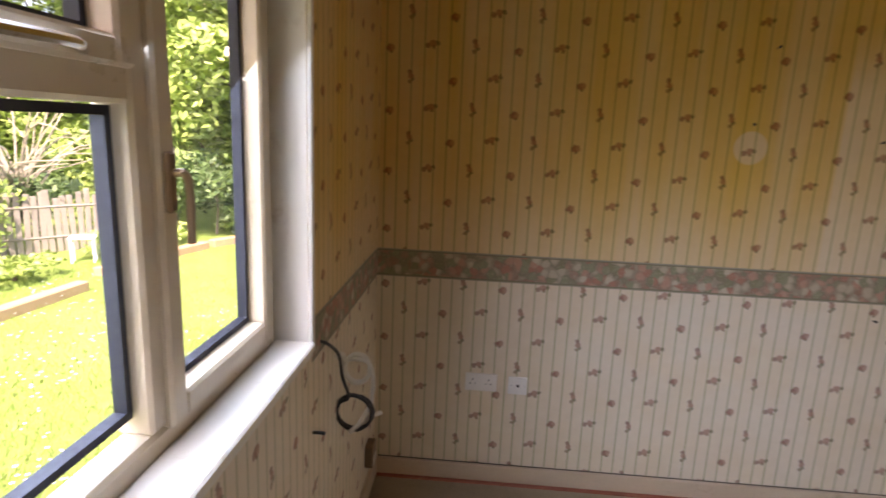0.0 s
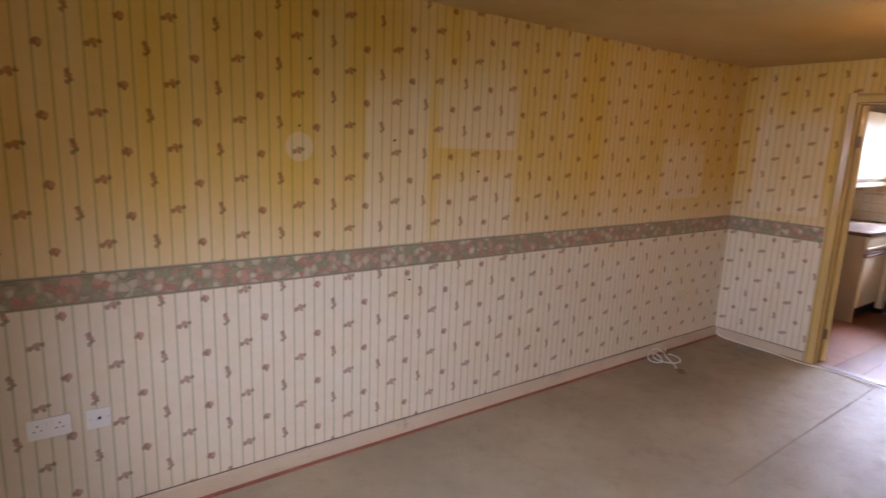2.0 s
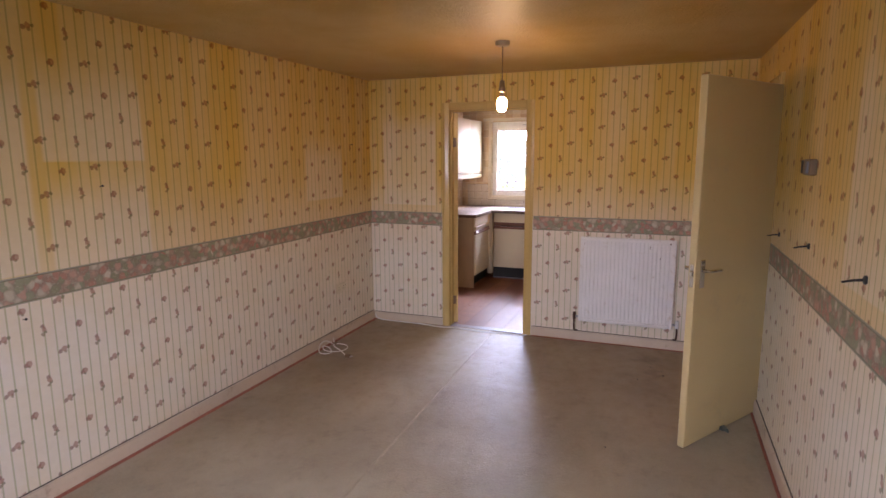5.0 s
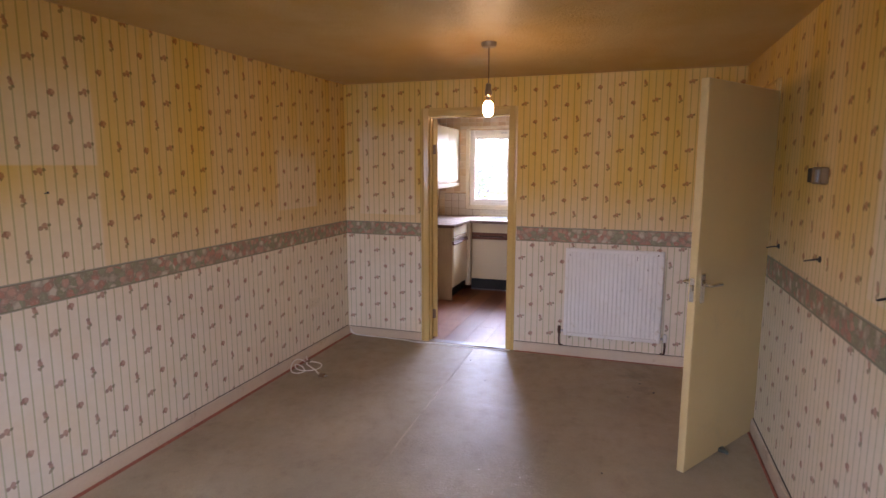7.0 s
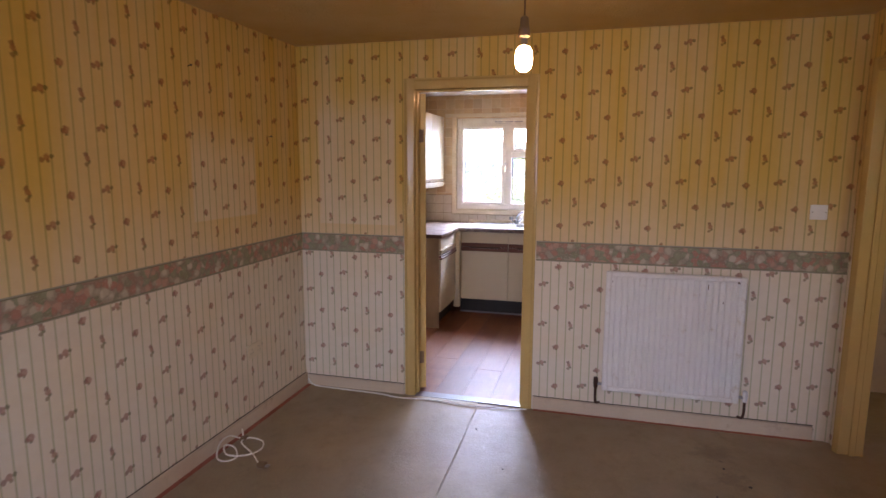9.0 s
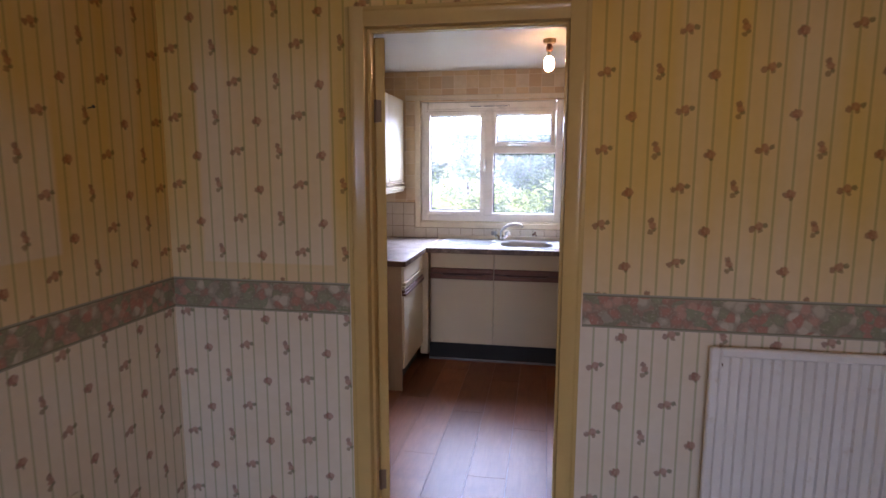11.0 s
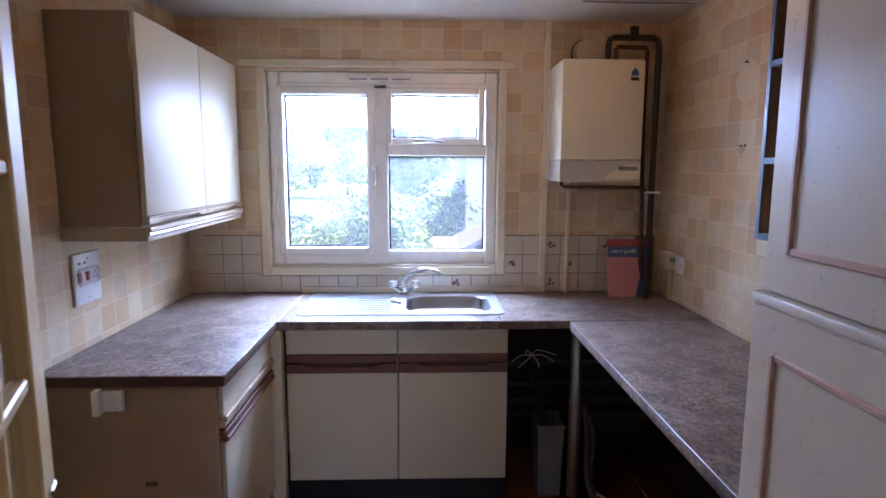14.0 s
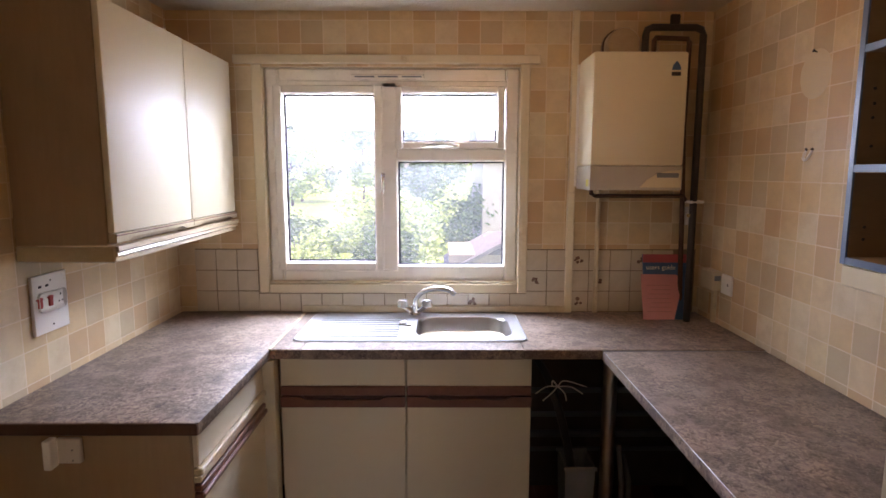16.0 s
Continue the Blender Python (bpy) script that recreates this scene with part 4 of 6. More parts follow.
t, mark = plate("double_socket", "white plastic double wall socket with two switches", "socket", "y", LY, -1, 0.448, 0.588, 0.448, 0.530)
for x in (0.48, 0.55):
    mark("pin_hole", x, 0.503, 0.004, 0.008, M_DARK, 0.0006)
    mark("pin_hole", x - 0.011, 0.484, 0.007, 0.004, M_DARK, 0.0006)
    mark("pin_hole", x + 0.011, 0.484, 0.007, 0.004, M_DARK, 0.0006)
for x in (0.506, 0.524):
    mark("rocker", x, 0.505, 0.010, 0.018, M_PLASTIC)
t, mark = plate("aerial_socket", "white plastic single aerial socket plate", "socket", "y", LY, -1, 0.638, 0.722, 0.443, 0.525)
mark("aerial_hole", 0.681, 0.485, 0.012, 0.012, M_DARK, 0.0008)
for x in (0.652, 0.710):
    mark("screw", x, 0.485, 0.005, 0.005, M_STEEL, 0.001)
t, mark = plate("double_socket", "yellowed double wall socket low on the long wall", "socket", "y", LY, -1, 4.70, 4.84, 0.40, 0.486, M_TRIMC)
for x in (4.735, 4.805):
    mark("pin_hole", x, 0.455, 0.004, 0.008, M_DARK, 0.0006)
    mark("pin_hole", x - 0.011, 0.433, 0.007, 0.004, M_DARK, 0.0006)
    mark("pin_hole", x + 0.011, 0.433, 0.007, 0.004, M_DARK, 0.0006)
t, mark = plate("light_switch", "white plastic light switch beside the hall doorway", "switch", "x", PX, -1, -0.090, -0.008, 1.244, 1.324)
mark("rocker", -0.049, 1.284, 0.012, 0.024, M_PLASTIC)
for y in (-0.08, -0.018):
    mark("screw", y, 1.284, 0.005, 0.005, M_OLDPLASTIC, 0.001)

# thermostat box and hooks on the door wall
t = thing("thermostat", (3.5, RY, 1.50), "brown and grey room thermostat on the wall", "thermostat")
part("body", bm_box(bm_new(), 3.385, RY, 1.50, 3.51, RY + 0.03, 1.57, 0.005), M_OLDPLASTIC, t)
part("dial_panel", bm_box(bm_new(), 3.405, RY + 0.028, 1.508, 3.445, RY + 0.036, 1.56, 0.003), M_GREY, t)
part("backplate", bm_box(bm_new(), 3.51, RY, 1.503, 3.62, RY + 0.018, 1.565, 0.004), M_DARK, t)


def coat_hook(x, z, s=1.0):
    t = thing("coat_hook", (x, RY, z), "black metal coat hook screwed to the wallpaper", "hook", "hooks on the door wall")
    part("rose_plate", bm_lathe(bm_new(), [(0.014 * s, 0), (0.013 * s, 0.006), (0.008 * s, 0.009)], (x, RY, z), "Y", 12), M_CABLEB, t)
    part("arm", bm_tube(bm_new(), [(x, RY + 0.004, z), (x, RY + 0.03 * s, z - 0.003 * s), (x, RY + 0.06 * s, z - 0.010 * s)], 0.0045 * s, 8, 6, 0.7), M_CABLEB, t)


for x, z, s in ((4.08, 1.155, 1.0), (3.39, 1.192, 1.0), (2.62, 1.2, 1.1)):
    coat_hook(x, z, s)


def nail(x, z, y=LY, s=-1, long=0.02):
    bm = bm_cyl(bm_new(), (x, y, z), (x, y + s * long, z + 0.004), 0.0022, seg=6)
    bm_cyl(bm, (x, y + s * long, z + 0.004), (x, y + s * (long + 0.002), z + 0.0045), 0.006, seg=8)
    solid("wall_nail", bm, M_CABLEB, "dark nail stuck in the papered wall", "nail", "nails left in the walls")


for x, z in ((2.01, 1.601), (2.554, 1.447), (4.339, 1.993), (2.119, 0.881), (1.57, 1.94), (5.02, 1.69)):
    nail(x, z)

# cables by the window corner, standing off the wall in loose coils
WALLC = WX + 0.006
loops = [(0.097 + (0.057 + 0.002 * k) * math.cos(a), 2.336 + 0.008 * k, 0.662 + 0.060 * math.sin(a)) for k in range(3) for a in [1.9 + j * math.tau / 10 for j in range(10)]]
solid("black_cable", bm_tube(bm_new(), [(WALLC - 0.008, 2.14, 0.985), (WALLC + 0.008, 2.18, 0.96), (WALLC + 0.016, 2.27, 0.89), (WALLC + 0.018, 2.31, 0.80)] + loops, 0.0055, 6, 4),
      M_CABLEB, "coil of black coaxial cable hanging on the window wall", "cable")
wl = [(0.097 + 0.042 * math.cos(a), 2.376 + 0.01 * k, 0.80 + 0.05 * math.sin(a)) for k in range(2) for a in [2.6 - j * math.tau / 8 for j in range(9)]]
solid("white_cable", bm_tube(bm_new(), [(WALLC, 2.29, 0.875), (WALLC + 0.012, 2.33, 0.87)] + wl + [(0.135, 2.36, 0.835), (0.152, 2.37, 0.775), (0.15, 2.37, 0.705), (0.141, 2.34, 0.675), (0.105, 2.34, 0.61), (0.085, 2.33, 0.60), (0.145, 2.36, 0.64), (0.177, 2.39, 0.643)], 0.0075, 6, 4),
      M_CABLEW, "loops of white cable hanging on the window wall", "cable")
solid("cable_stub", bm_tube(bm_new(), [(WX - 0.004, 2.07, 0.740), (WX + 0.02, 2.07, 0.741), (WX + 0.036, 2.07, 0.739)], 0.005, 6), M_CABLEB, "cut stub of black cable poking from the wall", "cable")
t = thing("cable_box", (WX, 2.84, 0.16), "small dark junction box above the skirting", "junction box")
part("box", bm_box(bm_new(), WX, 2.80, 0.155, WX + 0.035, 2.88, 0.255, 0.004), M_OLDPLASTIC, t)
part("cover", bm_box(bm_new(), WX + 0.034, 2.81, 0.165, WX + 0.04, 2.87, 0.205, 0.002), M_PLASTIC, t)

# cable lying along the partition, and a loose loop with its plug by the long wall
solid("floor_cable", bm_tube(bm_new(), [(5.345, 2.985, 0.055), (5.345, 2.93, 0.012), (5.335, 2.7, 0.010), (5.325, 2.45, 0.011), (5.30, 2.3, 0.011), (5.318, 2.1, 0.012), (5.29, 1.85, 0.014), (5.315, 1.62, 0.012), (5.34, 1.47, 0.011)], 0.005, 6, 5),
      M_CABLEW, "white cable lying along the foot of the partition", "cable")
t = thing("extension_lead", (4.4, 2.85, 0.006), "loose white flex loop with a brown plug on the floor", "cable")
part("flex", bm_tube(bm_new(), [(4.56, 2.975, 0.05), (4.52, 2.95, 0.018), (4.46, 2.985, 0.055), (4.38, 2.988, 0.05), (4.30, 2.95, 0.016), (4.285, 2.89, 0.012), (4.34, 2.86, 0.012), (4.42, 2.93, 0.016), (4.40, 2.975, 0.03), (4.33, 2.91, 0.022), (4.37, 2.82, 0.013), (4.45, 2.785, 0.012), (4.53, 2.83, 0.012), (4.54, 2.92, 0.014), (4.47, 2.92, 0.02), (4.39, 2.80, 0.014), (4.30, 2.70, 0.013)], 0.0045, 6, 6), M_CABLEW, t)
part("connector", bm_box(bm_new(), 4.50, 2.925, 0.006, 4.55, 2.955, 0.026, 0.006), M_OLDPLASTIC, t)
part("plug", bm_box(bm_new(), 4.275, 2.66, 0.004, 4.315, 2.705, 0.03, 0.006), M_OLDPLASTIC, t)
part("plug_pin", bm_box(bm_new(), 4.285, 2.64, 0.014, 4.292, 2.662, 0.02), M_STEEL, t)
part("plug_pin", bm_box(bm_new(), 4.300, 2.64, 0.014, 4.307, 2.662, 0.02), M_STEEL, t)
# crumpled wrapper by the door wall
bm = bm_new()
bmesh.ops.create_icosphere(bm, subdivisions=3, radius=1, matrix=Matrix.Translation((4.02, 0.02, 0.018)) @ Matrix.Rotation(0.6, 4, "Z") @ Matrix.Diagonal((0.075, 0.028, 0.014, 1)))
for v in bm.verts:
    v.co += 0.011 * noise.noise_vector(v.co * 45)
    v.co.z = max(v.co.z, 0.006)
solid("wrapper", bm, plain("foil_wrapper", (0.12, 0.14, 0.11), 0.35, 0.3, vary=0.35, big=60), "crumpled dark foil wrapper on the floor", "litter")
for x, y, r in ((4.75, 0.33, 0.012), (4.9, 0.42, 0.008), (4.62, 0.5, 0.007), (3.55, 0.62, 0.006), (5.0, 1.72, 0.007), (4.6, 1.5, 0.005)):
    bm = bm_new()
    bmesh.ops.create_icosphere(bm, subdivisions=1, radius=1, matrix=Matrix.Translation((x, y, 0.007)) @ Matrix.Diagonal((r, r * 0.8, 0.003, 1)))
    solid("floor_crumb", bm, M_DARK, "small dark crumb of debris on the floor", "debris", "crumbs on the floor")


# ---- kitchen things ----
WT = 0.895
ZU, ZB = 0.856, 0.148
t = thing("worktop", (7.7, 1.9, WT), "mottled brown laminate worktop in an L with metal joints", "worktop")
for b in ((7.575, 2.34, KX, 2.4575), (7.575, KR, KX, 1.495), (7.575, 1.4955, 7.675, 2.3395), (8.10, 1.4955, KX, 2.3395)):
    part("sink_run", bm_box(bm_new(), b[0], b[1], WT - 0.038, b[2], b[3], WT, 0.004 if b[2] - b[0] > 0.3 else 0), M_TOP, t)
part("left_run", bm_box(bm_new(), 6.94, 2.4585, WT - 0.038, KX, KL, WT, 0.005, 2), M_TOP, t)
part("joint_strip", bm_box(bm_new(), 7.575, 2.451, WT - 0.001, 8.17, 2.465, WT + 0.0025, 0.001), M_BEADING, t, "pale joint strip")
part("edge_strip", bm_box(bm_new(), 6.935, 2.461, WT - 0.036, 6.941, KL - 0.01, WT - 0.002, 0.002), M_COPPER, t, "dark cut edge")
t = thing("side_worktop", (6.8, 1.0, WT - 0.004), "mottled brown laminate worktop on a steel leg", "worktop")
part("top", bm_box(bm_new(), 6.219, KR, WT - 0.042, 7.573, 1.195, WT - 0.004, 0.005, 2), M_TOP, t)
part("end_strip", bm_box(bm_new(), 7.5725, KR, WT - 0.04, 7.5745, 1.195, WT - 0.002), M_STEEL, t, "thin metal joint strip")
# thin bright strip stands in for the highlight along the laminate edge
part("edge_highlight", bm_box(bm_new(), 6.219, 1.193, WT - 0.0055, 7.571, 1.1958, WT - 0.0035, 0.0005), M_STEEL, t, "bright line drawn as the edge's highlight")
part("leg", bm_cyl(bm_new(), (7.68, 1.13, 0), (7.68, 1.13, WT - 0.042), 0.028, seg=20), M_STEEL, t, "tubular steel leg")
part("foot", bm_cyl(bm_new(), (7.68, 1.13, 0), (7.68, 1.13, 0.02), 0.036, seg=20), M_BLACK, t)


def base_unit(y0, y1):
    """A base unit facing -x, drawer front over a door, joined by a shaped brown rail."""
    c = thing("base_unit", (7.75, (y0 + y1) / 2, 0), "cream laminate base unit with brown wooden handle rails", "kitchen cabinet", "units under the sink")
    xf = 7.605
    part("carcass", bm_box(bm_new(), xf + 0.022, y0 + 0.001, ZB, 8.12, y1 - 0.001, ZU - 0.02), M_CREAM, c)
    d = part("drawer_front", bm_box(bm_new(), xf, y0 + 0.003, 0.741, xf + 0.02, y1 - 0.003, ZU - 0.004, 0.003), M_CREAM, c)
    part("handle_rail", bm_box(bm_new(), xf - 0.006, y0 + 0.003, 0.703, xf + 0.02, y1 - 0.003, 0.740, 0.004), M_BROWN, d, "dark brown wooden rail")
    part("finger_gap", bm_box(bm_new(), xf + 0.010, y0 + 0.004, 0.675, xf + 0.0215, y1 - 0.004, 0.704), M_COPPER, c, "dark recess behind the grip")
    d = part("door", bm_box(bm_new(), xf, y0 + 0.003, ZB + 0.004, xf + 0.02, y1 - 0.003, 0.656, 0.003), M_CREAM, c)
    yc, w = (y0 + y1) / 2, y1 - y0
    grip = [(y0 + 0.003, 0.657), (y1 - 0.003, 0.657), (y1 - 0.003, 0.698), (yc + w * 0.33, 0.698), (yc + w * 0.29, 0.686), (yc - w * 0.29, 0.686), (yc - w * 0.33, 0.698), (y0 + 0.003, 0.698)]
    part("handle_rail", bm_extrude(bm_new(), grip, "X", xf - 0.008, xf + 0.0095), M_BROWN, d, "dark brown shaped wooden grip")


base_unit(1.455, 1.944)
base_unit(1.944, 2.433)
for x0, y0, x1, y1, lab in ((7.665, 1.46, 7.68, 2.45, "black plinth under the sink units"), (7.0, 2.555, 7.66, 2.57, "black plinth under the side unit")):
    solid("plinth", bm_box(bm_new(), x0, y0, 0, x1, y1, ZB, 0.002), M_BLACK, lab, "plinth")
run("trim_floor_strip", M_GREY, [(7.645, 1.46, 0, 7.665, 2.45, 0.012)], "grey strip along the plinth", 0.003)

c = thing("corner_unit", (7.1, 2.77, 0), "cream laminate base unit with grained end panel", "kitchen cabinet")
part("end_panel", bm_box(bm_new(), 6.962, 2.495, 0, 6.98, 3.04, ZU, 0.002), M_GRAINC, c, "pale woodgrain end panel")
part("carcass", bm_box(bm_new(), 6.981, 2.51, ZB, 7.55, 3.04, ZU - 0.02), M_CREAM, c)
d = part("drawer_front", bm_box(bm_new(), 6.98, 2.482, 0.745, 7.56, 2.502, ZU - 0.004, 0.003), M_CREAM, c)
part("handle_rail", bm_box(bm_box(bm_new(), 6.975, 2.470, 0.722, 7.56, 2.502, 0.743, 0.004), 6.975, 2.476, 0.70, 7.56, 2.502, 0.721, 0.004), M_BEADING, d, "ribbed fawn handle rail")
d = part("door", bm_box(bm_new(), 6.98, 2.482, ZB + 0.004, 7.56, 2.502, 0.650, 0.003), M_CREAM, c)
part("handle_rail", bm_box(bm_box(bm_new(), 6.975, 2.468, 0.652, 7.56, 2.502, 0.672, 0.005), 6.975, 2.474, 0.673, 7.56, 2.502, 0.693, 0.004), M_BROWN, d, "brown ribbed handle rail")
part("filler_post", bm_box(bm_new(), 7.56, 2.440, ZB - 0.08, 7.62, 2.50, ZU, 0.003), M_TRIMC, c, "cream corner post")
part("scorch_mark", bm_box(bm_new(), 6.9605, 2.70, 0.51, 6.9625, 2.74, 0.523, 0.0005), M_COPPER, c, "small brown scorch mark")
t = thing("worktop_bracket", (6.94, 2.85, 0.8), "white plastic corner bracket under the worktop", "bracket")
part("flange", bm_box(bm_new(), 6.944, 2.785, 0.775, 6.961, 2.85, 0.845, 0.003), M_PLASTIC, t)
part("arm", bm_box(bm_new(), 6.914, 2.845, 0.77, 6.947, 2.867, 0.852, 0.003), M_PLASTIC, t)
for z in (0.785, 0.815):
    part("screw", bm_cyl(bm_new(), (6.9435, 2.805, z), (6.941, 2.805, z), 0.0025, seg=8), M_STEEL, t)


def wall_cupboard():
    x0, x1, yf, z0, z1 = 7.146, 8.14, 2.765, 1.346, 2.05
    c = thing("wall_cupboard", (7.64, 2.91, z0), "cream two-door wall cupboard with fawn beading below", "kitchen cabinet")
    part("carcass", bm_box(bm_new(), x0, yf + 0.022, z0, x1, KL - 0.002, z1 + 0.0, 0.002), M_GRAINC, c, "pale woodgrain side")
    xm = 7.676
    for a, b in ((x0 + 0.002, xm - 0.002), (xm + 0.002, x1)):
        d = part("door", bm_box(bm_new(), a, yf, z0 + 0.036, b, yf + 0.02, z1, 0.004, 2), M_CREAM, c)
        w = b - a
        grip = [(a, z0 + 0.034), (b, z0 + 0.034), (b, z0 + 0.008), (b - w * 0.12, z0 + 0.008), (b - w * 0.18, z0 + 0.018), (a + w * 0.18, z0 + 0.018), (a + w * 0.12, z0 + 0.008), (a, z0 + 0.008)]
        part("handle_rail", bm_extrude(bm_new(), grip, "Y", yf - 0.006, yf + 0.018), M_BEADING, d, "shaped fawn grip along the foot")
        part("rail_line", bm_box(bm_new(), a, yf - 0.008, z0 + 0.027, b, yf - 0.004, z0 + 0.031), M_BROWN, d)
    pr = [(yf - 0.010, z0 - 0.002), (yf - 0.012, z0 - 0.016), (yf - 0.004, z0 - 0.020), (yf - 0.009, z0 - 0.030), (yf + 0.004, z0 - 0.036), (yf + 0.002, z0 - 0.050), (yf + 0.018, z0 - 0.050), (yf + 0.018, z0 - 0.002)]
    part("pelmet", bm_extrude(bm_new(), pr, "X", x0, x1 + 0.004), M_BEADING, c, "moulded fawn pelmet")
    part("pelmet", bm_box(bm_new(), x0 - 0.004, yf + 0.0, z0 - 0.05, x0 + 0.014, KL - 0.002, z0 - 0.004, 0.004), M_BEADING, c, "moulded fawn pelmet return")


wall_cupboard()


def sink():
    z, x0, x1, y0, y1 = WT, 7.672, 8.14, 1.458, 2.405
    s = thing("sink", (7.9, 1.93, z), "stainless steel sink with drainer set in the worktop", "sink")
    bx0, bx1, by0, by1 = 7.725, 8.065, 1.510, 1.915
    bm = bm_new()

    def rounded(a0, a1, b0, b1, r, zz, seg=5):
        out = []
        for cx, cy, s0 in ((a1 - r, b1 - r, 0), (a0 + r, b1 - r, 90), (a0 + r, b0 + r, 180), (a1 - r, b0 + r, 270)):
            for k in range(seg + 1):
                a = radians(s0 + 90 * k / seg)
                out.append(bm.verts.new((cx + r * math.cos(a), cy + r * math.sin(a), zz)))
        return out
    outer = rounded(x0, x1, y0, y1, 0.04, z + 0.0015)
    lip = rounded(x0 + 0.006, x1 - 0.006, y0 + 0.006, y1 - 0.006, 0.038, z + 0.006)
    inn = rounded(x0 + 0.016, x1 - 0.016, y0 + 0.016, y1 - 0.016, 0.032, z + 0.003)
    for a, b in ((outer, lip), (lip, inn)):
        for k in range(len(a)):
            bm.faces.new((a[k], a[(k + 1) % len(a)], b[(k + 1) % len(b)], b[k]))
    bowl = rounded(bx0, bx1, by0, by1, 0.09, z + 0.003)
    made = bmesh.ops.triangle_fill(bm, use_beauty=True, edges=[e for e in bm.edges if e.verts[0] in set(inn) and e.verts[1] in set(inn)] + [bm.edges.new((bowl[k], bowl[(k + 1) % len(bowl)])) for k in range(len(bowl))])
    part("rim_and_deck", bm, M_STEEL, s)
    bm = bm_new()

    levels = [rounded(bx0, bx1, by0, by1, 0.09, z + 0.003), rounded(bx0 + 0.006, bx1 - 0.006, by0 + 0.006, by1 - 0.006, 0.086, z - 0.004), rounded(bx0 + 0.02, bx1 - 0.02, by0 + 0.02, by1 - 0.02, 0.08, z - 0.12),
              rounded(bx0 + 0.05, bx1 - 0.05, by0 + 0.05, by1 - 0.05, 0.06, z - 0.15)]
    for a, b in zip(levels, levels[1:]):
        for k in range(len(a)):
            bm.faces.new((a[k], a[(k + 1) % len(a)], b[(k + 1) % len(b)], b[k]))
    bm.faces.new(levels[-1])
    part("bowl", bm, M_STEEL, s)
    for k in range(9):
        x = 7.735 + k * 0.037
        part("drainer_rib", bm_box(bm_new(), x, 1.985, z + 0.002, x + 0.014, 2.35, z + 0.0055, 0.002), M_STEEL, s)
    part("overflow", bm_cyl(bm_new(), (7.90, 1.95, z + 0.003), (7.90, 1.95, z + 0.007), 0.014, seg=16), M_CHROME, s)
    part("waste", bm_cyl(bm_new(), (7.895, 1.71, z - 0.149), (7.895, 1.71, z - 0.145), 0.035, seg=16), M_CHROME, s)
    c = thing("mixer_tap", (8.09, 1.93, z), "chrome mixer tap with clear knobs", "tap")
    part("body", bm_lathe(bm_new(), [(0.026, 0.003), (0.026, 0.012), (0.018, 0.02), (0.018, 0.05), (0.01, 0.058)], (8.09, 1.93, z)), M_CHROME, c)
    for s2 in (-1, 1):
        part("arm", bm_tube(bm_new(), [(8.09, 1.93, z + 0.02), (8.08, 1.93 + s2 * 0.028, z + 0.034), (8.068, 1.93 + s2 * 0.05, z + 0.055)], 0.013, 10), M_CHROME, c)
        part("knob", bm_lathe(bm_new(), [(0.012, 0), (0.024, 0.004), (0.026, 0.02), (0.022, 0.034), (0.008, 0.038)], (8.064, 1.93 + s2 * 0.056, z + 0.048), "Z", 10), M_KNOB, c, "clear faceted knob")
    part("spout", bm_tube(bm_new(), [(8.09, 1.93, z + 0.045), (8.085, 1.925, z + 0.085), (8.055, 1.89, z + 0.125), (8.01, 1.83, z + 0.148), (7.965, 1.775, z + 0.15), (7.945, 1.75, z + 0.135)], 0.015, 12, 6, 0.75), M_CHROME, c)
    solid("plug", bm_lathe(bm_new(), [(0.016, 0), (0.02, 0.004), (0.014, 0.012), (0.004, 0.016)], (7.93, 1.975, z + 0.0065)), M_PLASTIC, "small sink plug on the drainer", "plug")


n = Net("clear_acrylic")
n.put(n.bsdf.inputs["Transmission Weight"], 0.7)
M_KNOB = n.out((0.85, 0.85, 0.82), 0.12)
sink()
run("trim_worktop", M_TRIMC, [(KX - 0.022, 1.215, WT, KX - 0.009, 2.475, WT + 0.032)], "cream sealing strip along the back of the worktop", 0.003)


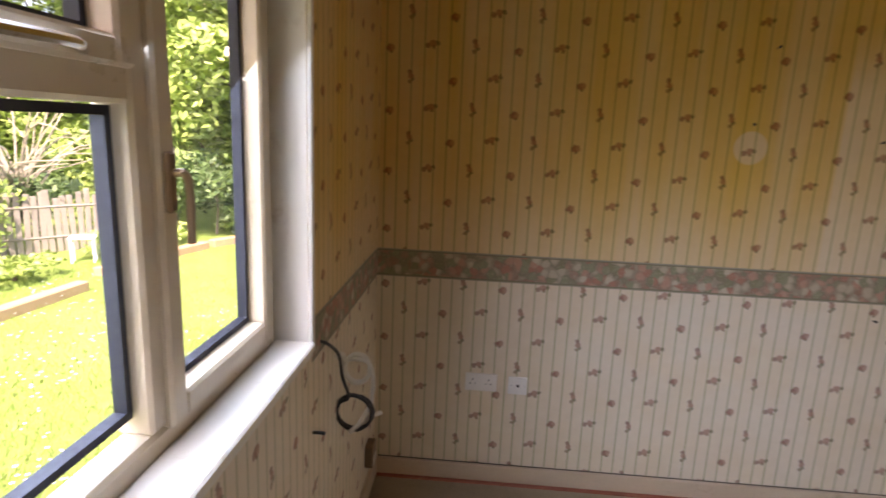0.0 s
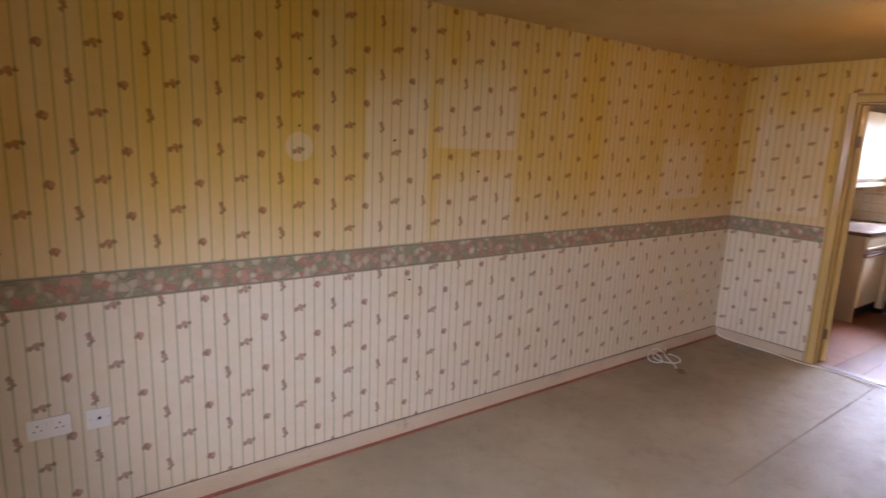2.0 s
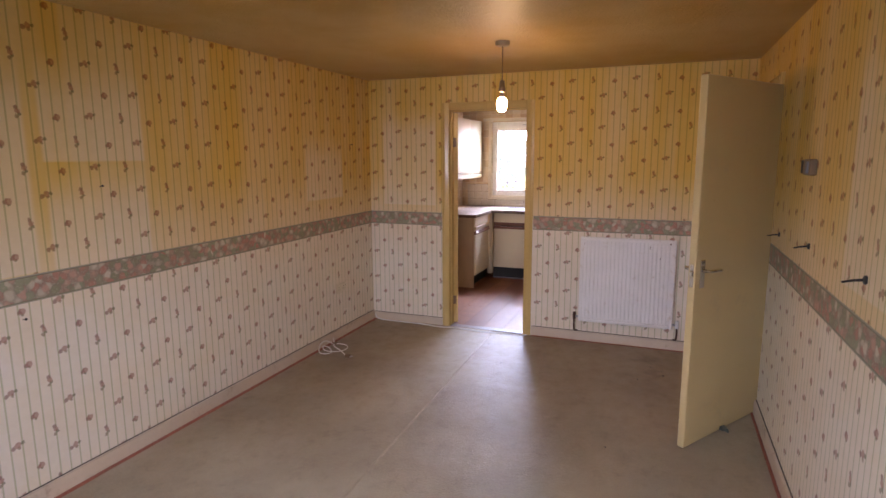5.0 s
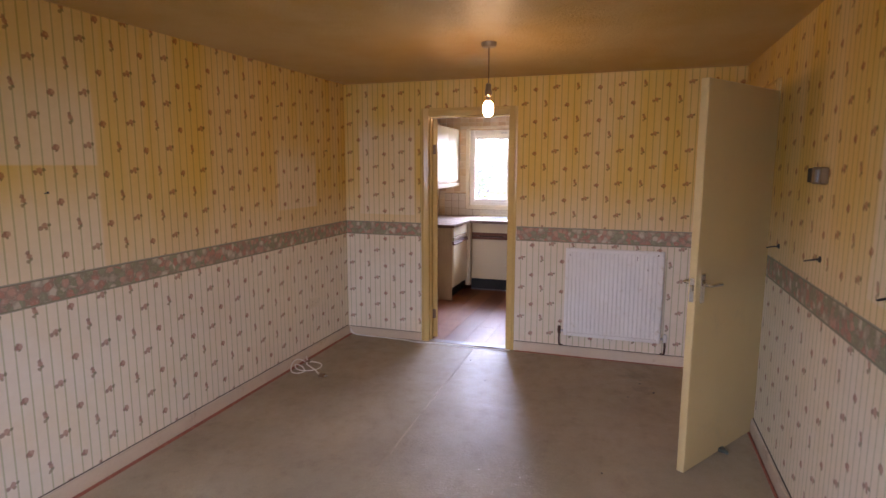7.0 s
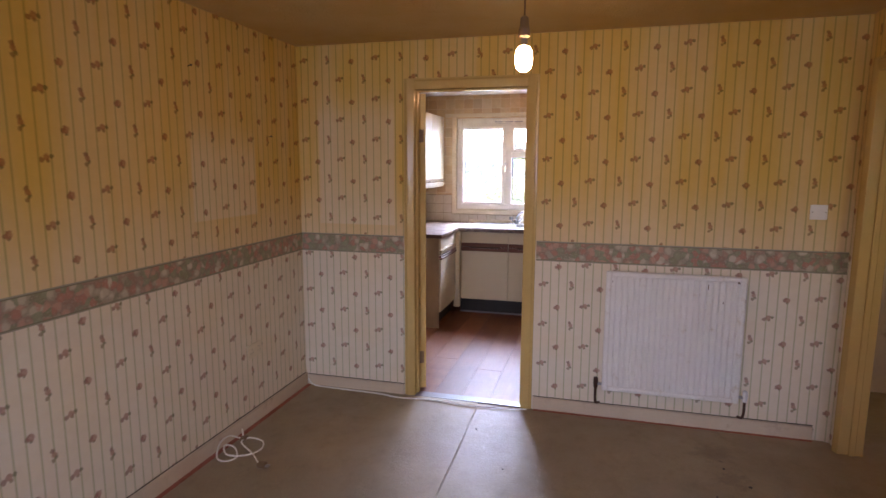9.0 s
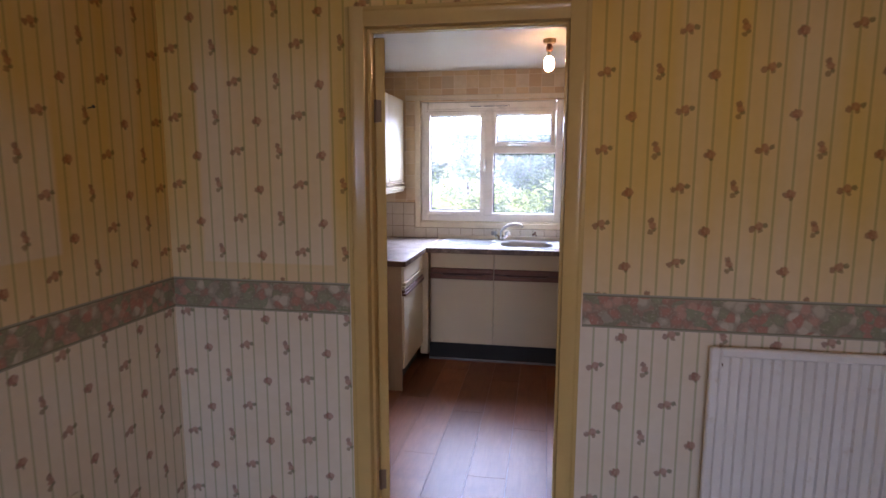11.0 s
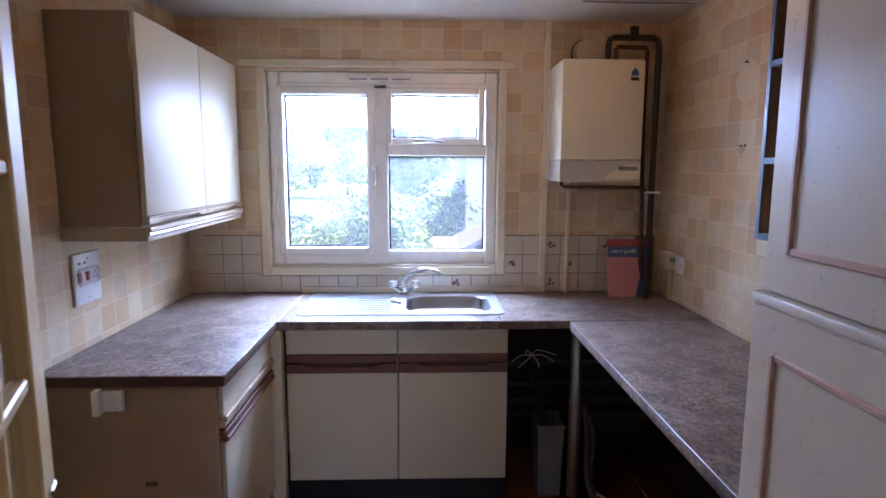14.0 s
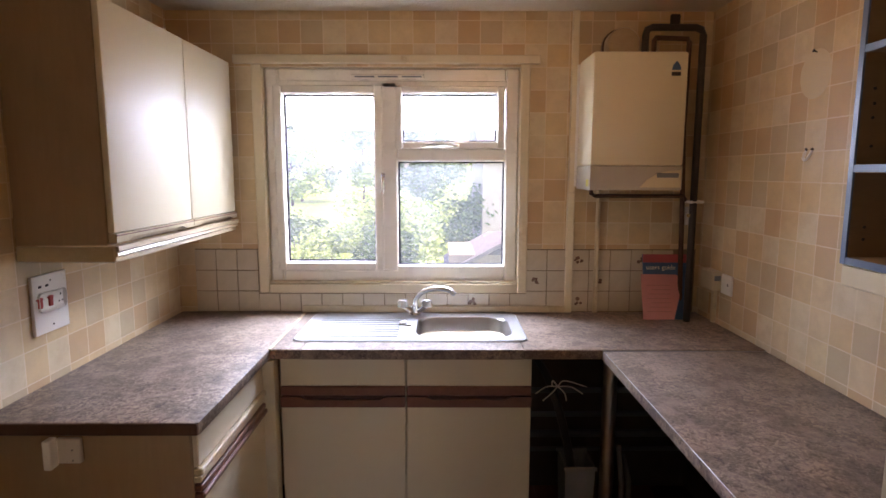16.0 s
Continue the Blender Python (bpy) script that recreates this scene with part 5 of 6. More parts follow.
def boiler():
    y0, y1, z0, z1, xf = 0.790, 1.183, 1.488, 2.056, 7.905
    b = thing("boiler", (8.04, 0.99, z0), "cream wall-hung boiler with a grey lower panel", "boiler")
    part("casing", bm_box(bm_new(), xf, y0, z0 + 0.102, KX - 0.03, y1, z1, 0.012, 2), M_BOILER, b)
    part("lower_panel", bm_box(bm_new(), xf + 0.002, y0 + 0.001, z0, KX - 0.03, y1 - 0.001, z0 + 0.1018, 0.004, 2), M_BOILERG, b)
    part("back_frame", bm_box(bm_new(), KX - 0.032, y0 + 0.01, z0 + 0.01, KX, y1 + 0.008, z1 - 0.01), M_PLASTIC, b)
    part("control_flap", bm_extrude(bm_new(), [(0.797, z0 + 0.012), (0.97, z0 + 0.012), (0.94, z0 + 0.045), (0.90, z0 + 0.068), (0.85, z0 + 0.082), (0.797, z0 + 0.085)], "X", xf - 0.0005, xf + 0.01), M_BOILER, b, "curved control flap")
    part("display", bm_box(bm_new(), xf - 0.003, 0.806, z0 + 0.052, xf + 0.006, 0.902, z0 + 0.074, 0.006, 2), M_GREY, b)
    part("badge", bm_box(bm_new(), xf - 0.0015, 0.822, z1 - 0.098, xf + 0.004, 0.860, z1 - 0.082, 0.001), M_DARK, b, "dark plain badge bar")
    part("badge", bm_extrude(bm_new(), [(0.822, z1 - 0.075), (0.860, z1 - 0.075), (0.856, z1 - 0.056), (0.841, z1 - 0.038), (0.826, z1 - 0.056)], "X", xf - 0.0015, xf + 0.004), M_BOOKB, b, "small blue emblem")
    part("energy_sticker", bm_box(bm_new(), 7.93, y1 - 0.004, z0 + 0.015, 7.965, y1 + 0.0008, z0 + 0.045), plain("yellow_sticker", (0.55, 0.5, 0.08), 0.5), b)
    part("flue_collar", bm_lathe(bm_new(), [(0.070, 0.04), (0.074, 0.0), (0.074, -0.05), (0.068, -0.06)], (KX - 0.05, 1.01, z1 + 0.062), "X", 24), M_BEADING, b, "fawn flue collar")
    part("flue_seal", bm_lathe(bm_new(), [(0.076, 0.03), (0.080, 0.02), (0.080, 0.0), (0.0765, -0.004)], (KX - 0.05, 1.01, z1 + 0.062), "X", 24), M_COPPER, b, "brown sealing ring")
    part("flue", bm_cyl(bm_new(), (KX - 0.06, 1.01, z1 - 0.01), (KX - 0.06, 1.01, z1 + 0.055), 0.05, seg=24), M_TRIMC, b)
    return b


boiler()


def pipe(name, pts, r, m, label, n=0):
    return solid(name, bm_tube(bm_new(), pts, r, 10, n), m, label, "pipe")


pipe("flue_pipe", [(8.0, 0.942, 2.05), (8.0, 0.942, 2.14), (8.0, 0.936, 2.162), (8.0, 0.915, 2.172), (8.0, 0.73, 2.172), (8.0, 0.706, 2.162), (8.0, 0.697, 2.14), (8.0, 0.697, WT)], 0.0155, M_LAG, "dark lagged pipe over the boiler and down the corner")
pipe("copper_pipe", [(8.0, 0.905, 2.05), (8.0, 0.905, 2.12), (8.01, 0.895, 2.132), (8.03, 0.75, 2.132), (8.04, 0.738, 2.12), (8.05, 0.737, 1.75), (8.06, 0.722, 1.45), (8.06, 0.705, WT)], 0.011, M_COPPER, "brown painted pipe dropping to the worktop")
pipe("copper_pipe", [(8.0, 1.15, 1.487), (8.0, 1.15, 1.472), (8.02, 1.13, 1.46), (8.03, 0.73, 1.458), (8.04, 0.715, 1.44)], 0.009, M_COPPER, "brown pipe running under the boiler")
for y, z1 in ((1.07, 1.487),):
    pipe("white_pipe", [(KX - 0.014, y, WT), (KX - 0.014, y, z1)], 0.011, M_TRIMC, "cream painted pipe below the boiler")
t = thing("cable_trunking", (KX, 1.20, WT), "cream plastic trunking from worktop to ceiling", "trunking")
part("channel", bm_box(bm_new(), KX - 0.024, 1.183, WT, KX, 1.217, 1.47, 0.003), M_BOILER, t)
part("channel", bm_box(bm_new(), KX - 0.024, 1.185, 1.47, KX, 1.215, KCEIL, 0.003), M_BOILER, t)
t = thing("pipe_valve", (8.03, 0.70, 1.36), "small chrome isolating valve with a white clip", "valve")
part("body", bm_cyl(bm_new(), (8.035, 0.70, 1.33), (8.035, 0.70, 1.41), 0.016, seg=12), M_STEEL, t)
part("spindle", bm_cyl(bm_new(), (8.035, 0.70, 1.37), (7.99, 0.72, 1.375), 0.008, seg=8), M_CHROME, t)
part("clip", bm_box(bm_new(), 7.985, 0.655, 1.428, 8.05, 0.715, 1.44, 0.003), M_PLASTIC, t)
t = thing("copper_bracket", (8.0, 0.80, 2.19), "small pipe clip and cable by the ceiling", "pipe clip")
part("clip", bm_box(bm_new(), 7.99, 0.80, 2.175, 8.01, 0.84, 2.225, 0.004), M_LAG, t)

# plates and controls
t, mark = plate("cooker_switch", "white cooker switch with red rockers and a socket", "switch", "y", KL, -1, 7.182, 7.342, 1.058, 1.243)
for x in (7.215, 7.247):
    mark("indicator", x, 1.208, 0.014, 0.008, M_DARK, 0.001)
mark("socket_panel", 7.262, 1.158, 0.125, 0.062, M_PLASTIC, 0.002)
for x in (7.207, 7.254):
    mark("rocker", x, 1.158, 0.018, 0.034, M_RED, 0.007)
    mark("print_bar", x, 1.170, 0.028, 0.004, M_RED, 0.0045)
for p, q in ((7.303, 1.170), (7.295, 1.148), (7.311, 1.148)):
    mark("pin_hole", p, q, 0.006, 0.006, M_DARK, 0.003)
for z in (1.222, 1.080):
    mark("screw", 7.264, z, 0.006, 0.006, M_DARK, 0.001)
t = thing("heating_control", (8.0, KR, 1.04), "small cream heating controller box", "controller")
part("case", bm_box(bm_new(), 7.94, KR, 1.047, 8.055, KR + 0.045, 1.133, 0.005), M_TRIMC, t)
part("screen", bm_box(bm_new(), 7.937, KR + 0.010, 1.092, 7.942, KR + 0.036, 1.114), M_GREY, t)
part("cable_cover", bm_box(bm_new(), 7.975, KR, WT, 8.0, KR + 0.018, 1.048, 0.003), M_TRIMC, t)
t, mark = plate("fused_spur", "white fused spur switch on the tiled paper", "switch", "y", KR, 1, 7.845, 7.93, 1.042, 1.127)
mark("rocker", 7.90, 1.085, 0.012, 0.024, M_PLASTIC)
mark("indicator", 7.87, 1.085, 0.006, 0.012, M_DARK, 0.001)
# hook and clock mark on the side wall
t = thing("cup_hook", (7.418, KR, 1.62), "small pale hook with two dark screws", "hook")
part("bow", bm_tube(bm_new(), [(7.433, KR + 0.002, 1.635), (7.430, KR + 0.012, 1.612), (7.418, KR + 0.014, 1.604), (7.406, KR + 0.012, 1.612), (7.403, KR + 0.002, 1.635)], 0.004), M_PLASTIC, t)
for x in (7.433, 7.403):
    part("screw", bm_cyl(bm_new(), (x, KR, 1.639), (x, KR + 0.004, 1.639), 0.006, seg=8), M_DARK, t)
part_ = solid("clock_mark", bm_cyl(bm_new(), (7.42, KR - 0.001, 1.885), (7.42, KR + 0.0006, 1.885), 0.08, seg=32), plain("unfaded_paper", (0.62, 0.505, 0.33), 0.45, vary=0.06), "pale round mark where a clock hung", "wall mark")
nail(7.42, 1.955, KR, 1, 0.012)
nail(1.522, 1.65, LY, -1, 0.010)

# guide book leaning in the corner
t = thing("user_guide", (8.05, 0.78, WT), "blue and pink user guide leaning against the wall", "booklet")
lean = Matrix.Translation((8.03, 0, WT)) @ Matrix.Rotation(radians(13), 4, "Y")


def leaning(bm):
    bmesh.ops.transform(bm, matrix=lean, verts=bm.verts)
    return bm


part("cover", leaning(bm_box(bm_new(), 0.0, 0.668, 0.0, 0.006, 0.876, 0.300, 0.001)), M_BOOKB, t, "blue cover")
part("red_band", leaning(bm_box(bm_new(), -0.001, 0.669, 0.262, 0.002, 0.875, 0.300)), plain("red_band", (0.45, 0.08, 0.09), 0.4), t)
part("pink_sheet", leaning(bm_extrude(bm_new(), [(0.742, 0.0), (0.884, 0.0), (0.888, 0.208), (0.728, 0.206), (0.705, 0.190), (0.715, 0.10)], "X", -0.006, -0.003)), M_BOOKP, t, "pink leaflet")
for k in range(7):
    part("print_line", leaning(bm_box(bm_new(), -0.0066, 0.755, 0.035 + k * 0.02, -0.0058, 0.865 - 0.01 * (k % 3), 0.038 + k * 0.02)), plain("faded_print", (0.5, 0.2, 0.2), 0.5) if k == 0 else bpy.data.materials["faded_print"], t)
text = bpy.data.curves.new("title", "FONT")
text.body, text.size, text.extrude = "users guide", 0.030, 0.0004
ob = new("title", text)
ob.data.materials.append(M_PLASTIC)
ob.parent = t
ob.matrix_world = lean @ Matrix.Translation((-0.0014, 0.862, 0.230)) @ Matrix(((0, 0, -1, 0), (-1, 0, 0, 0), (0, 1, 0, 0), (0, 0, 0, 1)))
bpy.context.view_layer.update()
me = bpy.data.meshes.new_from_object(ob.evaluated_get(bpy.context.evaluated_depsgraph_get()))
flat = new("title", me)
flat.parent, flat.matrix_world = t, ob.matrix_world.copy()
bpy.data.objects.remove(ob)

# open shelf unit with blue edges
u = thing("open_wall_unit", (6.55, 0.7, 1.3), "wooden open wall unit with blue painted edges, empty shelves", "shelf unit")
x0, x1, yb, yf, z0, z1 = 6.225, 6.888, KR, 0.815, 1.338, 2.12
part("side", bm_box(bm_new(), x1 - 0.018, yb, z0, x1, yf - 0.006, z1), M_SHELFIN, u)
part("side", bm_box(bm_new(), x0, yb, z0, x0 + 0.018, yf - 0.006, z1), M_SHELFIN, u)
part("back", bm_box(bm_new(), x0 + 0.018, yb, z0, x1 - 0.018, yb + 0.006, z1), M_SHELFIN, u)
for z in (z0, 1.563, 1.842, z1 - 0.018):
    s = part("shelf", bm_box(bm_new(), x0 + 0.018, yb + 0.006, z, x1 - 0.018, yf - 0.006, z + 0.018), M_SHELFIN, u)
    part("shelf_edge", bm_box(bm_new(), x0 + 0.018, yf - 0.0055, z, x1 - 0.018, yf, z + 0.018, 0.001), M_BLUE, s, "blue painted edge")
part("edge_strip", bm_box(bm_new(), x1 - 0.018, yf - 0.0055, z0, x1, yf, z1, 0.001), M_BLUE, u, "blue painted edge")
part("edge_strip", bm_box(bm_new(), x0, yf - 0.0055, z0, x0 + 0.018, yf, z1, 0.001), M_BLUE, u, "blue painted edge")
part("pelmet", bm_box(bm_new(), x0, yf - 0.03, z0 - 0.055, x1, yf - 0.006, z0 - 0.001, 0.004), M_TRIMC, u, "cream pelmet below")
for y, z in ((0.782, 1.76), (0.780, 1.725), (0.781, 1.692), (0.778, 1.625), (0.712, 1.728), (0.775, 1.43), (0.775, 1.40), (0.70, 1.43)):
    part("peg_hole", bm_cyl(bm_new(), (x1 - 0.0175, y, z), (x1 - 0.0195, y, z), 0.004, seg=8), M_DARK, u)



def larder():
    """Built-in cupboard beside the doorway, two panelled doors facing the room."""
    x0, x1, y0, yf = PX + PT + 0.022, 6.205, KR, 1.186
    c = thing("larder_cupboard", (5.8, 1.0, 0), "cream panelled built-in larder cupboard with pink mouldings", "cupboard")
    part("carcass", bm_box(bm_new(), x0, y0, 0, x1, yf - 0.001, KCEIL - 0.002), M_LARDER, c)
    part("ledge", bm_box(bm_new(), x0, yf - 0.02, 1.302, x1 + 0.010, yf + 0.025, 1.322, 0.004, 2), M_LARDER, c, "moulded ledge between the doors")
    for z0, z1, y in ((0.08, 1.300, yf + 0.022), (1.324, 2.24, yf + 0.010)):
        d = part("door", bm_box(bm_new(), x0 + 0.004, yf, z0, x1 + (0.008 if z0 < 1 else 0), y, z1, 0.004), M_LARDER, c)
        fr = bm_new()
        a0, a1, b0, b1, w = x0 + 0.07, x1 - 0.065, z0 + 0.075, z1 - 0.075, 0.013
        for p in ((a0, b0, a0 + w, b1), (a1 - w, b0, a1, b1), (a0 + w, b0, a1 - w, b0 + w), (a0 + w, b1 - w, a1 - w, b1)):
            bm_box(fr, p[0], y - 0.001, p[1], p[2], y + 0.008, p[3], 0.003)
        part("panel_moulding", fr, M_PINK, d, "pink painted moulding")
        part("panel", bm_box(bm_new(), a0 + w, y - 0.001, b0 + w, a1 - w, y + 0.002, b1 - w), M_LARDER, d)
    part("knob", bm_lathe(bm_new(), [(0.006, 0), (0.008, 0.012), (0.015, 0.018), (0.013, 0.026), (0.004, 0.029)], (x0 + 0.035, yf + 0.022, 1.05), "Y", 14), M_CHROME, c)


larder()

# under the side worktop: added dark sheets on two walls, coloured as the shade there
M_UNDERSHADE = plain("under_worktop_shade", (0.085, 0.06, 0.045), 0.9, vary=0.3, big=5, fine=40, relief=0.3, dirt=(0.04, 0.03, 0.025))
run("trim_under_shade", M_UNDERSHADE, [(KX - 0.008, KR + 0.008, 0, KX, 1.45, WT - 0.045), (6.21, KR, 0, KX, KR + 0.008, WT - 0.045)], "dark sheet on the wall below the worktop, coloured as shade", 0.001)
t = thing("waste_bin", (7.77, 1.235, 0), "grey plastic bin under the worktop", "bin")
prof = [(7.69, 1.172), (7.69, 1.296), (7.85, 1.296), (7.85, 1.172)]
bm = bm_new()
lo = [bm.verts.new((7.77 + (x - 7.77) * 0.82, 1.234 + (y - 1.234) * 0.85, 0.002)) for x, y in prof]
hi = [bm.verts.new((x, y, 0.36)) for x, y in prof]
inn = [bm.verts.new((7.77 + (x - 7.77) * 0.94, 1.234 + (y - 1.234) * 0.92, 0.36)) for x, y in prof]
bot = [bm.verts.new((7.77 + (x - 7.77) * 0.78, 1.234 + (y - 1.234) * 0.80, 0.012)) for x, y in prof]
for a, b in ((lo, hi), (hi, inn), (inn, bot)):
    for k in range(4):
        bm.faces.new((a[k], a[(k + 1) % 4], b[(k + 1) % 4], b[k]))
bm.faces.new(lo)
bm.faces.new(bot)
part("tub", bm, M_GREY, t)
for x in (7.684, 7.85):
    part("rim", bm_box(bm_new(), x, 1.166, 0.345, x + 0.006, 1.302, 0.362, 0.002), M_GREY, t)
solid("waste_hose", bm_tube(bm_new(), [(7.93, 1.44, 0.82), (7.88, 1.41, 0.78), (7.82, 1.36, 0.71), (7.78, 1.32, 0.60), (7.77, 1.28, 0.45), (7.77, 1.25, 0.30)], 0.018, 10), M_CABLEB, "black waste hose hanging into the bin", "hose")
t = thing("cable_tie", (7.76, 1.31, 0.68), "knot of pale string round the waste hose", "string")
for k in range(6):
    a = k * 1.05
    part("strand", bm_tube(bm_new(), [(7.77, 1.32, 0.675), (7.755, 1.32 + 0.05 * math.cos(a), 0.68 + 0.03 * math.sin(a)), (7.74, 1.32 + (0.10 if k != 2 else 0.17) * math.cos(a + 0.2), 0.655 + 0.035 * math.sin(a))], 0.003, 5), M_CABLEW, t)
for pts, r, m, lab in (([(7.70, 1.08, 0.45), (7.67, 1.07, 0.30), (7.66, 1.07, 0.12), (7.63, 1.03, 0.02), (7.50, 0.93, 0.018), (7.32, 0.86, 0.016)], 0.011, M_HOSE, "grey hose on the floor under the worktop"),
                       ([(7.73, 1.05, 0.40), (7.70, 1.03, 0.28), (7.69, 1.04, 0.10), (7.65, 1.01, 0.02), (7.56, 0.93, 0.012), (7.50, 0.81, 0.012)], 0.011, M_HOSE, "grey hose on the floor under the worktop"),
                       ([(7.62, 1.03, 0.06), (7.56, 0.93, 0.025), (7.48, 0.86, 0.015), (7.36, 0.84, 0.014)], 0.006, M_CABLEW, "white cable on the kitchen floor"),
                       ([(7.28, 0.97, 0.012), (7.25, 0.91, 0.05), (7.22, 0.84, 0.07), (7.18, 0.77, 0.075), (7.15, 0.69, 0.05)], 0.006, M_CABLEW, "white cable rising from the kitchen floor")):
    solid("hose" if r > 0.01 else "cable", bm_tube(bm_new(), pts, r, 8), m, lab, "hose" if r > 0.01 else "cable")
for z, r in ((0.52, 0.014), (0.40, 0.014), (0.30, 0.018), (0.22, 0.011)):
    pipe("wall_pipe", [(KX - 0.05, KR + 0.02, z), (KX - 0.05, 1.44, z - 0.004)], r, M_HOSE, "dull grey pipe along the wall under the worktop")
pipe("wall_pipe", [(7.3, KR + 0.04, 0.3), (8.11, KR + 0.04, 0.3)], 0.02, M_HOSE, "dull grey pipe along the wall under the worktop")

# ceiling fitting plate in the kitchen
t = thing("ceiling_plate", (7.80, 1.17, KCEIL), "small rusty plate and cable tack on the kitchen ceiling", "ceiling plate")
part("plate", bm_box(bm_new(), 7.77, 1.13, KCEIL - 0.008, 7.83, 1.20, KCEIL, 0.003), M_TRIMC, t)
part("wire", bm_tube(bm_new(), [(7.80, 1.13, KCEIL - 0.006), (7.82, 0.95, KCEIL - 0.004), (7.81, 0.62, KCEIL - 0.006)], 0.003, 5), M_OLDPLASTIC, t)


# ---- outside ----
def ground_height(x, y):
    s = min(max((x - 2.0) / 7.0, 0), 1)
    s = s * s * (3 - 2 * s)
    return GROUND * (1 - s) - 1.6 * s


bm = bm_new()
xs = [-900, -300, -120, -60, -40, -30, -24, -20, -16, -13, -10, -8, -6, -4.5, -3, -2, -1, 0, 1, 2, 3, 4, 5, 6, 7, 8, 9, 10, 12, 14, 17, 20, 25, 30, 40, 60, 120, 300, 900]
grid = [[bm.verts.new((x, y, ground_height(x, y) + (0.04 * noise.noise(Vector((x * 0.35, y * 0.35, 0))) if abs(x) < 40 and abs(y) < 40 else 0))) for y in xs] for x in xs]
for a, b in zip(grid, grid[1:]):
    for k in range(len(xs) - 1):
        bm.faces.new((a[k], b[k], b[k + 1], a[k + 1]))
tagged(part("ground", bm, M_GRASS), "bright green lawn grass running to the horizon", "ground", kind="structure")
wall("wall_foundation", [(-0.2, -1.4, -3.2, -0.165, 3.2, -0.1), (KX + 0.2, 0.5, -3.2, KX + 0.24, 3.2, -0.1), (-0.165, 3.17, -3.2, KX + 0.2, 3.2, -0.1), (-0.165, -1.4, -3.2, KX + 0.2, -1.37, -0.1)], lambda n: M_BRICK, "plain outer wall below the floor")


def leaf_cloud(count, clumps, size, rnd):
    """Leaf blades scattered over clumps (centre, radii), denser at their skins."""
    verts, faces = [], []
    total = sum(c[1][0] * c[1][2] for c in clumps)
    for c, r in clumps:
        for _ in range(int(count * r[0] * r[2] / total)):
            d = Vector((rnd.gauss(0, 1), rnd.gauss(0, 1), rnd.gauss(0, 1))).normalized() * (rnd.random() ** 0.45)
            p = Vector(c) + Vector((d.x * r[0], d.y * r[1], d.z * r[2]))
            s = size * rnd.uniform(0.6, 1.4)
            a = Vector((rnd.gauss(0, 1), rnd.gauss(0, 1), rnd.gauss(0, 0.6))).normalized()
            b = a.cross(Vector((rnd.gauss(0, 1), rnd.gauss(0, 1), rnd.gauss(0, 1)))).normalized()
            k = len(verts)
            verts += [p - a * s, p + b * s * 0.45, p + a * s, p - b * s * 0.45]
            faces.append((k, k + 1, k + 2, k + 3))
    me = bpy.data.meshes.new("leaves")
    me.from_pydata(verts, [], faces)
    return me


def tree(name, x, y, height, crown, count, size, m, label, seed, trunk=0.12, low=0.35):
    rnd = random.Random(seed)
    z = ground_height(x, y)
    t = thing(name, (x, y, z), label, name.replace("_", " "))
    part("trunk", bm_tube(bm_new(), [(x, y, z - 0.1), (x + 0.1, y, z + height * 0.25), (x + rnd.uniform(-0.3, 0.3), y + 0.1, z + height * 0.7)], trunk, 8, 4, 0.4), M_BARK, t)
    clumps = []
    for k in range(11):
        a, q = rnd.uniform(0, math.tau), rnd.random()
        h = low + (1 - low) * rnd.random()
        w = crown * (1 - 0.55 * abs(h - 0.6)) * q
        c = (x + w * math.cos(a), y + w * math.sin(a), z + height * h)
        r = crown * rnd.uniform(0.28, 0.52)
        clumps.append((c, (r, r, r * rnd.uniform(0.6, 0.9))))
        if k < 6:
            part("limb", bm_tube(bm_new(), [(x + 0.05, y, z + height * (0.25 + 0.05 * k)), ((x + c[0]) / 2, (y + c[1]) / 2, z + height * (0.3 + h) / 2), c], trunk * 0.4, 6, 3, 0.3), M_BARK, t)
    ob = new("crown", leaf_cloud(count, clumps, size, rnd))
    ob.data.materials.append(m)
    ob.parent = t
    ob.matrix_parent_inverse = t.matrix_world.inverted()
    return t


def shrub(x, y, w, h, count, size, m, label, seed, name="shrub"):
    rnd = random.Random(seed)
    z = ground_height(x, y)
    clumps = [((x + rnd.uniform(-w, w) * 0.6, y + rnd.uniform(-w, w) * 0.6, z + h * rnd.uniform(0.25, 0.75)), (w * rnd.uniform(0.35, 0.6), w * rnd.uniform(0.35, 0.6), h * rnd.uniform(0.2, 0.35))) for _ in range(9)]
    t = thing(name, (x, y, z), label, name)
    part("stem", bm_tube(bm_new(), [(x, y, z - 0.05), (x + 0.05, y, z + h * 0.3), (x, y + 0.05, z + h * 0.6)], 0.03, 6, 3, 0.5), M_BARK, t)
    ob = new("foliage", leaf_cloud(count, clumps, size, rnd))
    ob.data.materials.append(m)
    ob.parent = t
    ob.matrix_parent_inverse = t.matrix_world.inverted()


# garden beyond the living room window
def garden_spot(bearing, distance):
    """A place seen from the window corner: degrees left of +y, metres."""
    return 0.5 - distance * math.sin(radians(bearing)), 0.7 + distance * math.cos(radians(bearing))


